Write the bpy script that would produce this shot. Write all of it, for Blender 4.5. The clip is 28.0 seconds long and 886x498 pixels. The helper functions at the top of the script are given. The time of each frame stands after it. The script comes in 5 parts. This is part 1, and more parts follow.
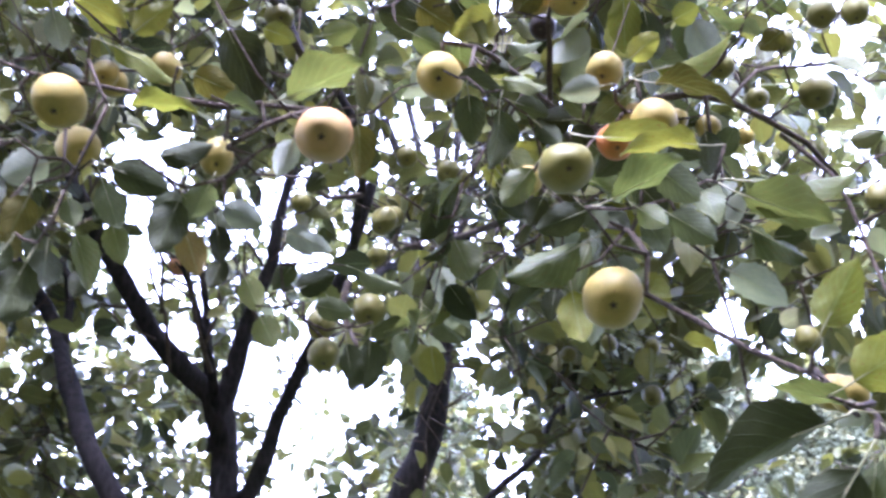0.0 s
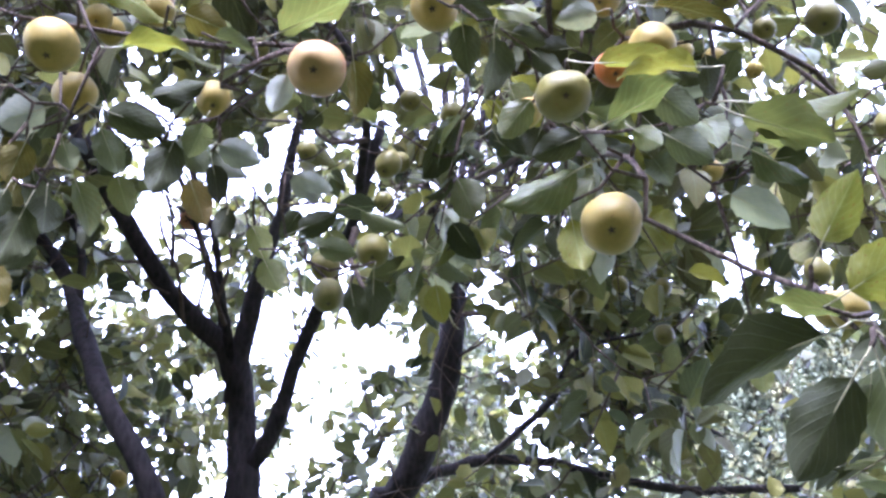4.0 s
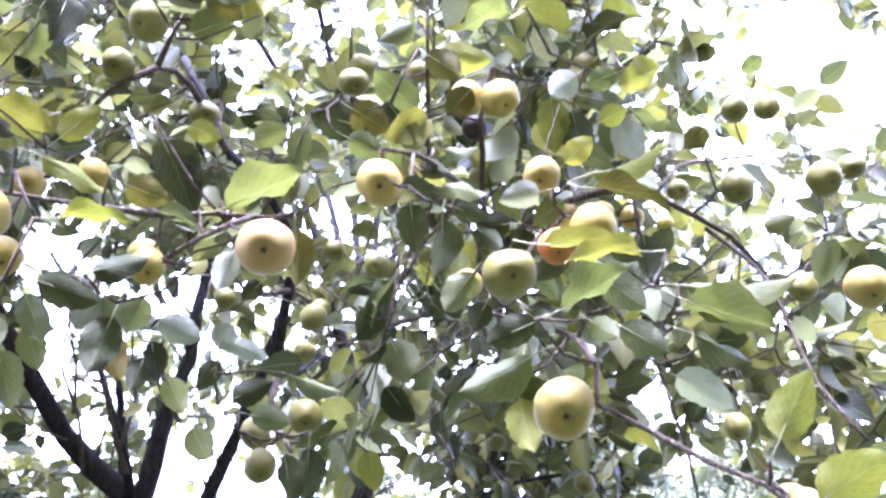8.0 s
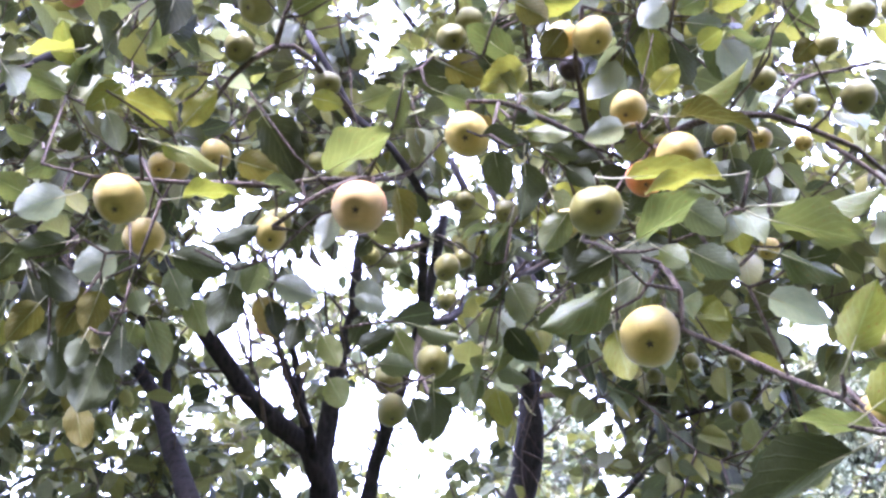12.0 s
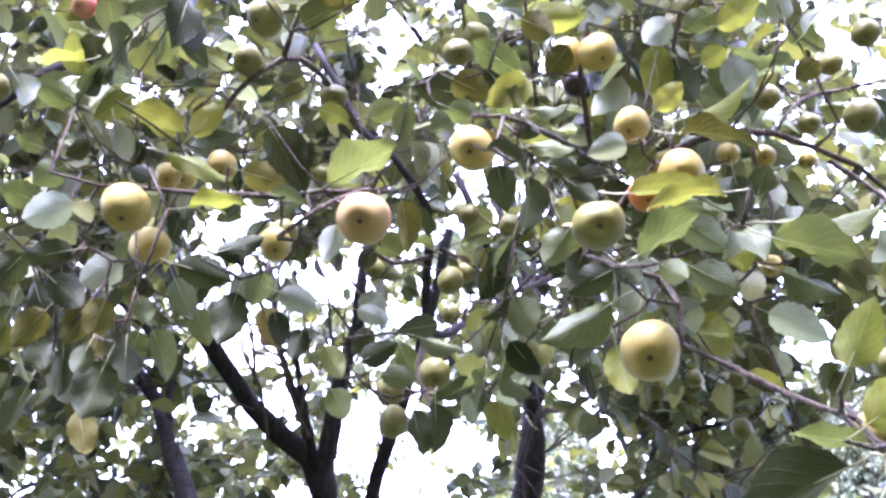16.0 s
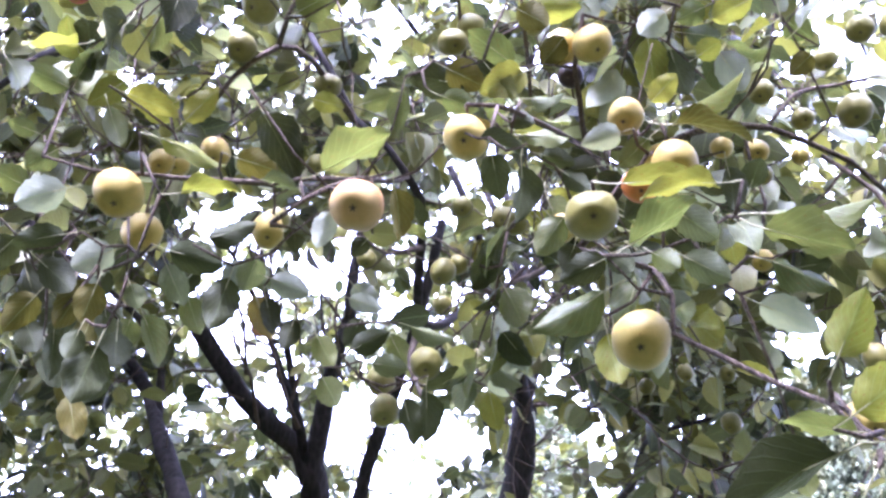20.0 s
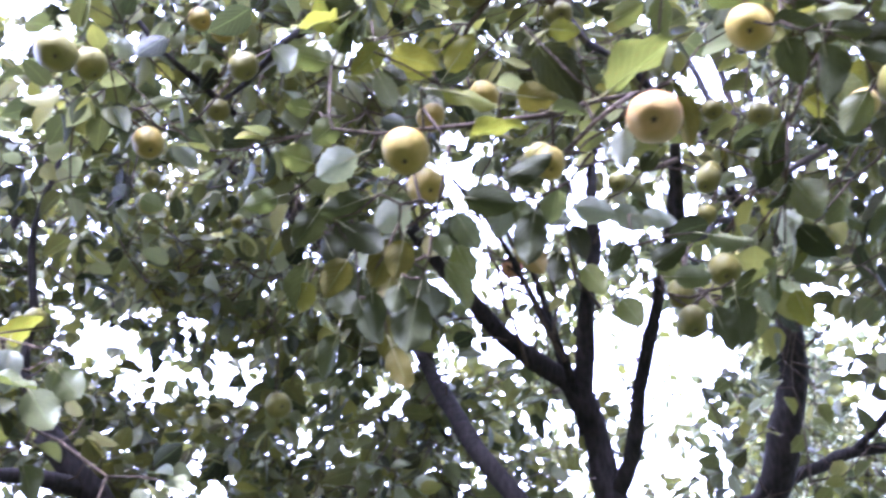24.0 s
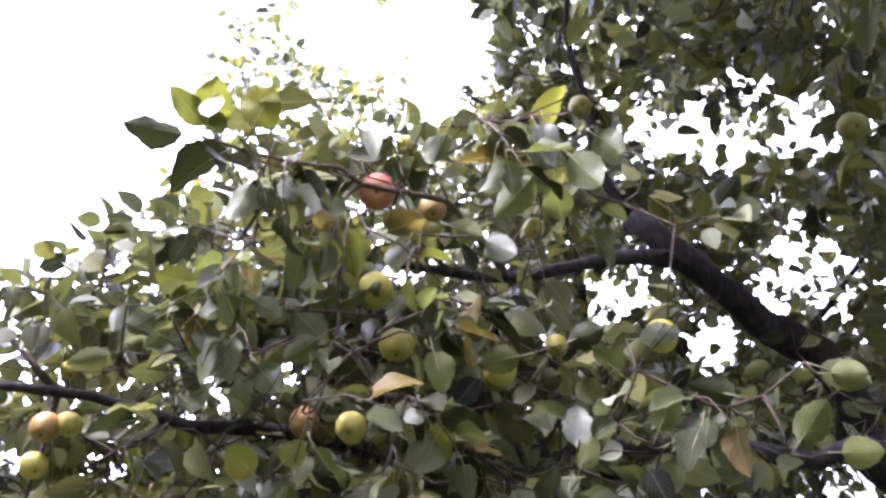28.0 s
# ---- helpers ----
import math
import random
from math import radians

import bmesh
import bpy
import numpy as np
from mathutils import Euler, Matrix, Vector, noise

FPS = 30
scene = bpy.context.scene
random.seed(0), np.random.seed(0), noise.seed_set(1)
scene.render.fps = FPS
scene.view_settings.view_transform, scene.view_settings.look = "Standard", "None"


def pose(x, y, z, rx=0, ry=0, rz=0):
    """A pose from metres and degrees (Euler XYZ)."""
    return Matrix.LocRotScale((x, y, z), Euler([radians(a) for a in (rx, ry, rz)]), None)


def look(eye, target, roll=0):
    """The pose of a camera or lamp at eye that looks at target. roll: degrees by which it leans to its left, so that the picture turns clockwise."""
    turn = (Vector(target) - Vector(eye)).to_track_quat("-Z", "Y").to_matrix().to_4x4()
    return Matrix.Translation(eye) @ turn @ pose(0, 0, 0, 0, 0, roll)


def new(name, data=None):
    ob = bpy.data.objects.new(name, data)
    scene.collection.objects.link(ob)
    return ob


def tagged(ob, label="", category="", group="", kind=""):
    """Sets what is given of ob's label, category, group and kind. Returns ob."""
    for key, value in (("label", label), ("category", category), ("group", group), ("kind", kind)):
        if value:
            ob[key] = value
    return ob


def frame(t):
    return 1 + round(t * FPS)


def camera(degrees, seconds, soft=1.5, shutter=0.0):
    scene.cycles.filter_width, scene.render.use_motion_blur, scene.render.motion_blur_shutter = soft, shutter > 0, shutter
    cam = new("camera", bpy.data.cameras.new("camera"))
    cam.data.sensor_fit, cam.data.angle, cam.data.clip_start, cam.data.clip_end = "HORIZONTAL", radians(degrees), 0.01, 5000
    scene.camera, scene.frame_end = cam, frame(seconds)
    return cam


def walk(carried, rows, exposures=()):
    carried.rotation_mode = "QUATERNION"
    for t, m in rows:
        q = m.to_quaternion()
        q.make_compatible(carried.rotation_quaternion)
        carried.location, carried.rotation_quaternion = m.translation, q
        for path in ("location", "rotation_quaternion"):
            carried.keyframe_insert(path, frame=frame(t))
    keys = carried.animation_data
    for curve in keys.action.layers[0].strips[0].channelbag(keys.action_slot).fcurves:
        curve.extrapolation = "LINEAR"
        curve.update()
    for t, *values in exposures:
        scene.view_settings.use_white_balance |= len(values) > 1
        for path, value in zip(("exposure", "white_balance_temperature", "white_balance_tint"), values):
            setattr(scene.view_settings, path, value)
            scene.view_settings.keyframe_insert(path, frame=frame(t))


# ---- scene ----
cam = camera(49.2, 28.0, soft=2.7, shutter=0.4)
PATH = [
    (0.0, pose(-0.056, 0.057, 1.595, 116.13, -1.98, -7.42)),
    (0.5, pose(-0.066, 0.055, 1.596, 116.85, -0.16, -3.59)),
    (1.0, pose(-0.069, 0.061, 1.588, 116.01, -0.08, -3.38)),
    (1.5, pose(-0.055, 0.075, 1.579, 115.13, -0.74, -5.55)),
    (2.0, pose(-0.038, 0.087, 1.578, 114.28, -0.41, -7.71)),
    (2.5, pose(-0.013, 0.069, 1.578, 114.34, -1.23, -10.27)),
    (3.0, pose(-0.011, 0.067, 1.576, 113.59, -0.81, -8.96)),
    (3.5, pose(-0.025, 0.072, 1.576, 113.49, -0.78, -5.96)),
    (5.5, pose(-0.040, 0.072, 1.575, 113.15, -1.32, -6.09)),
    (6.0, pose(-0.032, 0.071, 1.579, 113.14, -1.29, -5.78)),
    (6.5, pose(-0.004, 0.045, 1.587, 113.53, -1.38, -5.05)),
    (7.0, pose(-0.003, 0.031, 1.606, 115.79, -0.68, -6.38)),
    (7.5, pose(-0.036, 0.049, 1.641, 120.47, 2.34, -9.36)),
    (8.0, pose(-0.094, 0.055, 1.634, 120.57, 1.57, -11.44)),
    (8.5, pose(-0.139, 0.066, 1.631, 119.94, 1.61, -13.92)),
    (9.0, pose(-0.147, 0.070, 1.626, 118.25, 1.49, -14.59)),
    (9.5, pose(-0.099, 0.070, 1.624, 118.18, 1.12, -12.86)),
    (10.0, pose(-0.026, 0.044, 1.619, 118.69, -0.12, -7.95)),
    (10.5, pose(0.015, 0.009, 1.615, 118.05, -0.31, -1.70)),
    (11.0, pose(0.018, 0.000, 1.611, 117.78, -0.29, 1.18)),
    (11.5, pose(0.009, 0.006, 1.609, 117.75, 1.14, 0.40)),
    (13.5, pose(-0.004, -0.014, 1.605, 117.47, 0.38, -0.18)),
    (14.0, pose(-0.005, -0.017, 1.604, 117.62, 0.57, 0.33)),
    (14.5, pose(-0.004, -0.017, 1.604, 117.93, 0.58, 0.13)),
    (15.0, pose(0.000, -0.016, 1.606, 118.53, 0.55, -0.07)),
    (15.5, pose(0.006, -0.009, 1.604, 118.49, 0.21, -0.39)),
    (16.0, pose(0.004, -0.004, 1.602, 118.49, 0.25, 0.21)),
    (16.5, pose(-0.003, -0.000, 1.599, 118.31, 0.19, -0.08)),
    (17.0, pose(0.000, 0.000, 1.600, 118.00, 0.00, -0.00)),
    (17.5, pose(-0.000, 0.005, 1.598, 117.72, 0.04, -0.44)),
    (18.0, pose(0.001, 0.004, 1.599, 117.97, -0.05, -0.55)),
    (18.5, pose(-0.000, -0.001, 1.598, 117.99, -0.02, -0.46)),
    (19.0, pose(0.003, -0.002, 1.598, 118.12, -0.19, -0.58)),
    (19.5, pose(0.003, -0.001, 1.597, 118.00, -0.14, -0.61)),
    (20.0, pose(0.004, 0.000, 1.595, 118.19, -0.14, -0.49)),
    (20.5, pose(0.009, 0.003, 1.600, 118.41, 0.17, -0.75)),
    (22.5, pose(0.023, -0.017, 1.597, 117.96, 0.64, 2.96)),
    (23.0, pose(0.029, -0.013, 1.593, 116.73, 0.50, 7.79)),
    (23.5, pose(-0.025, -0.015, 1.589, 116.26, 2.31, 11.52)),
    (24.0, pose(-0.120, -0.012, 1.580, 114.92, 3.02, 14.42)),
    (24.5, pose(-0.212, -0.015, 1.572, 114.06, 3.65, 17.59)),
    (25.0, pose(-0.316, -0.018, 1.543, 113.51, 5.27, 22.34)),
    (25.5, pose(-0.349, -0.032, 1.566, 111.07, 5.95, 27.73)),
    (26.0, pose(-0.342, -0.004, 1.553, 110.09, 6.78, 36.34)),
    (26.5, pose(-0.279, 0.050, 1.525, 109.99, 6.32, 43.40)),
    (27.0, pose(-0.198, 0.121, 1.500, 109.43, 6.61, 48.55)),
    (27.5, pose(-0.126, 0.166, 1.491, 107.71, 6.54, 51.58)),
    (28.0, pose(-0.115, 0.153, 1.498, 106.20, 6.19, 51.87)),
]
EXPOSURES = [(0.0, 4.85, 4800, 39), (6.5, 4.82, 4800, 39), (8.0, 5.65, 4800, 41), (9.5, 5.65, 4800, 41), (11.0, 5.32, 4850, 42), (22.5, 5.32, 4850, 42), (24.0, 5.12, 4800, 41), (25.0, 5.15, 4800, 39), (26.0, 4.9, 4950, 39), (27.0, 4.25, 5200, 38), (28.0, 4.65, 5250, 39)]
walk(cam, PATH, EXPOSURES)

# ---- sky and sun: a bright overcast day ----
world = bpy.data.worlds.new("overcast_sky")
scene.world = world
world.use_nodes = True
wn, wl = world.node_tree.nodes, world.node_tree.links
sky = wn.new("ShaderNodeTexSky")
sky.sky_type = "NISHITA"
sky.sun_disc = False
sky.sun_elevation, sky.sun_rotation = radians(65), radians(200)
sky.dust_density, sky.air_density = 3.0, 1.0
grey = wn.new("ShaderNodeHueSaturation")
grey.inputs["Saturation"].default_value = 0.25
wl.new(sky.outputs[0], grey.inputs["Color"])
wl.new(grey.outputs[0], wn["Background"].inputs["Color"])
wn["Background"].inputs["Strength"].default_value = 0.15

sun_data = bpy.data.lights.new("sun", "SUN")
sun_data.energy, sun_data.angle, sun_data.color = 0.8, radians(12), (1.0, 0.95, 0.87)
sun = new("sun", sun_data)
sun.matrix_world = look((-2.0, -5.5, 12.8), (0, 0, 0))

RND = np.random.default_rng(7)
SPOT = np.array((0.0, 0.0, 1.6))    # the clearing under the boughs
SPOTS = (SPOT, np.array((-0.32, 0.0, 1.55)), np.array((-0.15, 0.14, 1.5)))    # its middle, and its side towards the low western bough


# ---- materials ----
def material(name):
    m = bpy.data.materials.new(name)
    m.use_nodes = True
    nt = m.node_tree
    return m, nt, nt.nodes["Principled BSDF"], nt.nodes["Material Output"]


def node(nt, kind, **values):
    n = nt.nodes.new(kind)
    for k, v in values.items():
        n.inputs[k.replace("_", " ")].default_value = v
    return n


def ramp(nt, source, stops):
    r = nt.nodes.new("ShaderNodeValToRGB")
    nt.links.new(source, r.inputs[0])
    while len(r.color_ramp.elements) < len(stops):
        r.color_ramp.elements.new(0.5)
    for e, (p, c) in zip(r.color_ramp.elements, stops):
        e.position, e.color = p, (*c, 1)
    return r.outputs[0]


def maths(nt, op, a, b=None):
    n = nt.nodes.new("ShaderNodeMath")
    n.operation = op
    for i, v in enumerate((a, b)):
        if v is None:
            continue
        if isinstance(v, (int, float)):
            n.inputs[i].default_value = v
        else:
            nt.links.new(v, n.inputs[i])
    return n.outputs[0]


def mixed(nt, fac, a, b, blend="MIX"):
    n = nt.nodes.new("ShaderNodeMix")
    n.data_type, n.blend_type = "RGBA", blend
    for i, v in ((0, fac), (6, a), (7, b)):
        if isinstance(v, (int, float)):
            n.inputs[i].default_value = v
        elif isinstance(v, tuple):
            n.inputs[i].default_value = (*v, 1)
        else:
            nt.links.new(v, n.inputs[i])
    return n.outputs[2]


def leaf_material(name, tones, by_island, through_light, gloss=0.42, spots=0.0):
    """Leaf blade: midrib and side veins from the UV map, tone by the leaf, blotches, light shining through."""
    m, nt, bsdf, out = material(name)
    lk = nt.links.new
    if by_island:
        pick = nt.nodes.new("ShaderNodeNewGeometry").outputs["Random Per Island"]
    else:
        pick = nt.nodes.new("ShaderNodeObjectInfo").outputs["Random"]
    step = 1.0 / (len(tones) - 1)
    tone = ramp(nt, pick, [(i * step, c) for i, c in enumerate(tones)])
    if by_island:
        place = nt.nodes.new("ShaderNodeTexCoord")
        bough = node(nt, "ShaderNodeTexNoise", Scale=2.2, Detail=2.0)
        lk(place.outputs["Object"], bough.inputs["Vector"])
        turning = nt.nodes.new("ShaderNodeMapRange")
        turning.inputs[1].default_value, turning.inputs[2].default_value, turning.inputs[4].default_value = 0.5, 0.66, 0.5
        lk(bough.outputs[0], turning.inputs[0])
        tone = mixed(nt, turning.outputs[0], tone, (0.085, 0.072, 0.022))
    uv = nt.nodes.new("ShaderNodeUVMap")
    sep = nt.nodes.new("ShaderNodeSeparateXYZ")
    lk(uv.outputs[0], sep.inputs[0])
    across = maths(nt, "ABSOLUTE", maths(nt, "SUBTRACT", sep.outputs[0], 0.5))
    phase = maths(nt, "SUBTRACT", maths(nt, "MULTIPLY", sep.outputs[1], 44.0), maths(nt, "MULTIPLY", across, 40.0))
    wave = maths(nt, "SINE", phase)
    veins = maths(nt, "MAXIMUM", maths(nt, "MULTIPLY", maths(nt, "SUBTRACT", wave, 0.8), 2.2), maths(nt, "LESS_THAN", across, 0.022))
    veins = maths(nt, "MAXIMUM", veins, 0.0)
    where = nt.nodes.new("ShaderNodeTexCoord")
    blotch = node(nt, "ShaderNodeTexNoise", Scale=38.0, Detail=4.0, Roughness=0.6)
    lk(where.outputs["Object" if by_island else "UV"], blotch.inputs["Vector"])
    if not by_island:
        blotch.inputs["Scale"].default_value = 5.0
    colour = mixed(nt, maths(nt, "MULTIPLY", blotch.outputs[0], 0.9), tone, (1.75, 1.65, 1.3), "MULTIPLY")
    colour = mixed(nt, maths(nt, "MULTIPLY", veins, 0.08 if name == "leaf_dark_and_shaded" else 0.24), colour, (0.25, 0.28, 0.10))
    if spots:
        dots = node(nt, "ShaderNodeTexVoronoi", Scale=13.0)
        lk(uv.outputs[0], dots.inputs["Vector"])
        near = maths(nt, "MULTIPLY", maths(nt, "LESS_THAN", dots.outputs["Distance"], 0.22), maths(nt, "GREATER_THAN", blotch.outputs[0], 0.5))
        colour = mixed(nt, maths(nt, "MULTIPLY", near, spots), colour, (0.13, 0.055, 0.015))
    lk(colour, bsdf.inputs["Base Color"])
    bsdf.inputs["Roughness"].default_value = gloss
    bsdf.inputs["Specular IOR Level"].default_value = 0.07 if name in ("leaf_dark_and_shaded", "leaf_olive") else 0.15
    bump = node(nt, "ShaderNodeBump", Strength=0.6, Distance=0.003)
    lk(maths(nt, "SUBTRACT", blotch.outputs[0], maths(nt, "MULTIPLY", veins, 0.5)), bump.inputs["Height"])
    lk(bump.outputs[0], bsdf.inputs["Normal"])
    glow = nt.nodes.new("ShaderNodeBsdfTranslucent")
    lk(mixed(nt, 1.0, colour, (1.5, 1.55, 0.95), "MULTIPLY"), glow.inputs["Color"])
    mix = nt.nodes.new("ShaderNodeMixShader")
    mix.inputs[0].default_value = through_light
    lk(bsdf.outputs[0], mix.inputs[1])
    lk(glow.outputs[0], mix.inputs[2])
    lk(mix.outputs[0], out.inputs["Surface"])
    return m


def bark_material(name, dark, light, scale):
    m, nt, bsdf, out = material(name)
    lk = nt.links.new
    where = nt.nodes.new("ShaderNodeTexCoord")
    big = node(nt, "ShaderNodeTexNoise", Scale=scale, Detail=6.0, Roughness=0.65)
    fine = node(nt, "ShaderNodeTexVoronoi", Scale=scale * 5)
    stretch = nt.nodes.new("ShaderNodeMapping")
    stretch.inputs["Scale"].default_value = (1.0, 1.0, 0.35)
    lk(where.outputs["Object"], big.inputs["Vector"])
    lk(where.outputs["Object"], stretch.inputs[0])
    lk(stretch.outputs[0], fine.inputs["Vector"])
    tone = maths(nt, "MULTIPLY_ADD", fine.outputs["Distance"], 0.5)
    lk(big.outputs[0], tone.node.inputs[2])
    lk(ramp(nt, tone, [(0.35, dark), (0.75, light), (1.0, tuple(1.6 * c for c in light))]), bsdf.inputs["Base Color"])
    bsdf.inputs["Roughness"].default_value = 0.9
    bsdf.inputs["Specular IOR Level"].default_value = 0.2
    bump = node(nt, "ShaderNodeBump", Strength=0.7, Distance=0.008)
    lk(tone, bump.inputs["Height"])
    lk(bump.outputs[0], bsdf.inputs["Normal"])
    return m


def apple_material(name, body, second, blush, blush_size):
    """Skin with soft mottling, pale dots and a blush on one cheek."""
    m, nt, bsdf, out = material(name)
    lk = nt.links.new
    where = nt.nodes.new("ShaderNodeTexCoord")
    info = nt.nodes.new("ShaderNodeObjectInfo")
    mottle = node(nt, "ShaderNodeTexNoise", Scale=3.2, Detail=8.0, Roughness=0.72)
    lk(where.outputs["Object"], mottle.inputs["Vector"])
    stretch = nt.nodes.new("ShaderNodeMapRange")
    stretch.inputs[1].default_value, stretch.inputs[2].default_value = 0.32, 0.68
    lk(mottle.outputs[0], stretch.inputs[0])
    colour = mixed(nt, stretch.outputs[0], body, second)
    sep = nt.nodes.new("ShaderNodeSeparateXYZ")
    lk(where.outputs["Generated"], sep.inputs[0])
    side = maths(nt, "ADD", sep.outputs[2], maths(nt, "MULTIPLY", maths(nt, "SUBTRACT", mottle.outputs[0], 0.5), 0.7))
    cheek = nt.nodes.new("ShaderNodeMapRange")
    cheek.inputs[1].default_value, cheek.inputs[2].default_value = 1.0 - blush_size, 1.3 - blush_size
    lk(side, cheek.inputs[0])
    colour = mixed(nt, cheek.outputs[0], colour, blush)
    dots = node(nt, "ShaderNodeTexVoronoi", Scale=22.0)
    lk(where.outputs["Object"], dots.inputs["Vector"])
    colour = mixed(nt, maths(nt, "MULTIPLY", maths(nt, "LESS_THAN", dots.outputs["Distance"], 0.10), 0.22), colour, (0.16, 0.12, 0.05))
    rust = node(nt, "ShaderNodeTexNoise", Scale=7.0, Detail=5.0)
    lk(where.outputs["Object"], rust.inputs["Vector"])
    spot = maths(nt, "GREATER_THAN", rust.outputs[0], 0.68)
    colour = mixed(nt, maths(nt, "MULTIPLY", spot, 0.5), colour, (0.14, 0.07, 0.025))
    value = nt.nodes.new("ShaderNodeHueSaturation")
    lk(maths(nt, "MULTIPLY_ADD", info.outputs["Random"], 0.35), value.inputs["Value"])
    value.inputs["Value"].links[0].from_node.inputs[2].default_value = 0.8
    lk(colour, value.inputs["Color"])
    lk(value.outputs[0], bsdf.inputs["Base Color"])
    bsdf.inputs["Roughness"].default_value = 0.5
    bsdf.inputs["Specular IOR Level"].default_value = 0.22
    bump = node(nt, "ShaderNodeBump", Strength=0.12, Distance=0.002)
    lk(mottle.outputs[0], bump.inputs["Height"])
    lk(bump.outputs[0], bsdf.inputs["Normal"])
    return m


def plain_material(name, a, b, scale, rough=0.8):
    m, nt, bsdf, out = material(name)
    n = node(nt, "ShaderNodeTexNoise", Scale=scale, Detail=6.0)
    where = nt.nodes.new("ShaderNodeTexCoord")
    nt.links.new(where.outputs["Object"], n.inputs["Vector"])
    nt.links.new(mixed(nt, n.outputs[0], a, b), bsdf.inputs["Base Color"])
    bsdf.inputs["Roughness"].default_value = rough
    return m


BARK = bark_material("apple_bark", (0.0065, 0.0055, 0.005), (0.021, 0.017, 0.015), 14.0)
TWIG = bark_material("twig_bark", (0.020, 0.014, 0.009), (0.062, 0.045, 0.028), 60.0)
BIRCH_BARK = bark_material("birch_bark", (0.12, 0.11, 0.10), (0.55, 0.53, 0.50), 3.0)
PETIOLE = plain_material("petiole", (0.20, 0.22, 0.08), (0.26, 0.20, 0.09), 40.0, 0.6)
STEM = plain_material("apple_stem", (0.14, 0.13, 0.05), (0.10, 0.06, 0.03), 90.0, 0.8)
CALYX = plain_material("dry_calyx", (0.035, 0.026, 0.014), (0.08, 0.056, 0.028), 200.0, 0.95)
GRASS = plain_material("meadow_grass", (0.025, 0.04, 0.015), (0.055, 0.062, 0.025), 1.5, 0.95)

LEAF_TONES = {
    "yellow": leaf_material("leaf_yellow_green", [(0.101, 0.106, 0.018), (0.126, 0.121, 0.022), (0.074, 0.082, 0.016)], False, 0.37, 0.5, 0.8),
    "green": leaf_material("leaf_mid_green", [(0.060, 0.071, 0.023), (0.087, 0.094, 0.029), (0.042, 0.052, 0.020)], False, 0.34, 0.42, 0.5),
    # Deep green leaves, and leaves whose shade is put into their colour.
    "dark": leaf_material("leaf_dark_and_shaded", [(0.023, 0.027, 0.012), (0.034, 0.039, 0.017), (0.017, 0.018, 0.008)], False, 0.14, 0.5),
    "pale": leaf_material("leaf_pale_underside", [(0.134, 0.147, 0.118), (0.176, 0.189, 0.155), (0.101, 0.111, 0.084)], False, 0.22, 0.48),
    "olive": leaf_material("leaf_olive", [(0.054, 0.049, 0.011), (0.074, 0.064, 0.014), (0.038, 0.036, 0.009)], False, 0.16, 0.5, 0.4),
    "sage": leaf_material("leaf_grey_green", [(0.062, 0.072, 0.032), (0.082, 0.092, 0.043), (0.047, 0.054, 0.024)], False, 0.24, 0.45),
    "brown": leaf_material("leaf_turning_brown", [(0.092, 0.069, 0.018), (0.109, 0.081, 0.022), (0.059, 0.044, 0.013)], False, 0.3, 0.5, 0.7),
}
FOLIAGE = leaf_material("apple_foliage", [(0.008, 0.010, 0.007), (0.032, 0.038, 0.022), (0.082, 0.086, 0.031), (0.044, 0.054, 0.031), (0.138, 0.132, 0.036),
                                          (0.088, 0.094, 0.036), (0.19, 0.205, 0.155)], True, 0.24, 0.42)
BIRCH_LEAF = leaf_material("birch_foliage", [(0.015, 0.020, 0.011), (0.044, 0.050, 0.031), (0.026, 0.031, 0.018)], True, 0.14, 0.6)
SKINS = {
    "green": apple_material("apple_skin_green", (0.120, 0.110, 0.021), (0.176, 0.152, 0.031), (0.224, 0.165, 0.034), 0.35),
    "yellow": apple_material("apple_skin_yellow", (0.224, 0.177, 0.030), (0.318, 0.227, 0.041), (0.370, 0.223, 0.047), 0.45),
    "lemon": apple_material("apple_skin_lemon", (0.284, 0.253, 0.034), (0.378, 0.320, 0.053), (0.413, 0.312, 0.055), 0.4),
    "peach": apple_material("apple_skin_peach", (0.258, 0.181, 0.047), (0.327, 0.202, 0.055), (0.396, 0.190, 0.062), 0.72),
    "red": apple_material("apple_skin_red", (0.38, 0.21, 0.075), (0.40, 0.20, 0.08), (0.48, 0.125, 0.085), 0.98),
    "orange": apple_material("apple_skin_orange", (0.30, 0.18, 0.04), (0.34, 0.16, 0.035), (0.44, 0.155, 0.028), 1.15),
    "rotten": apple_material("apple_skin_rotten", (0.018, 0.012, 0.008), (0.035, 0.022, 0.014), (0.03, 0.02, 0.012), 0.3),
}


# ---- mesh helpers ----
def mesh_of(name, verts, faces, mats, uvs=None, slots=None, smooth=True):
    me = bpy.data.meshes.new(name)
    me.from_pydata([tuple(v) for v in verts], [], [tuple(f) for f in faces])
    for m in mats:
        me.materials.append(m)
    if smooth:
        me.polygons.foreach_set("use_smooth", [True] * len(me.polygons))
    if slots is not None:
        me.polygons.foreach_set("material_index", slots)
    if uvs is not None:
        layer = me.uv_layers.new(name="UVMap")
        loops = np.empty(len(me.loops), dtype=np.int32)
        me.loops.foreach_get("vertex_index", loops)
        layer.data.foreach_set("uv", np.asarray(uvs, dtype=np.float32)[loops].ravel())
    me.update()
    return me


def part(name, me, parent, label=""):
    ob = new(name, me)
    ob.parent = parent
    return tagged(ob, label)


def unit(v):
    v = np.asarray(v, float)
    return v / max(np.linalg.norm(v), 1e-9)


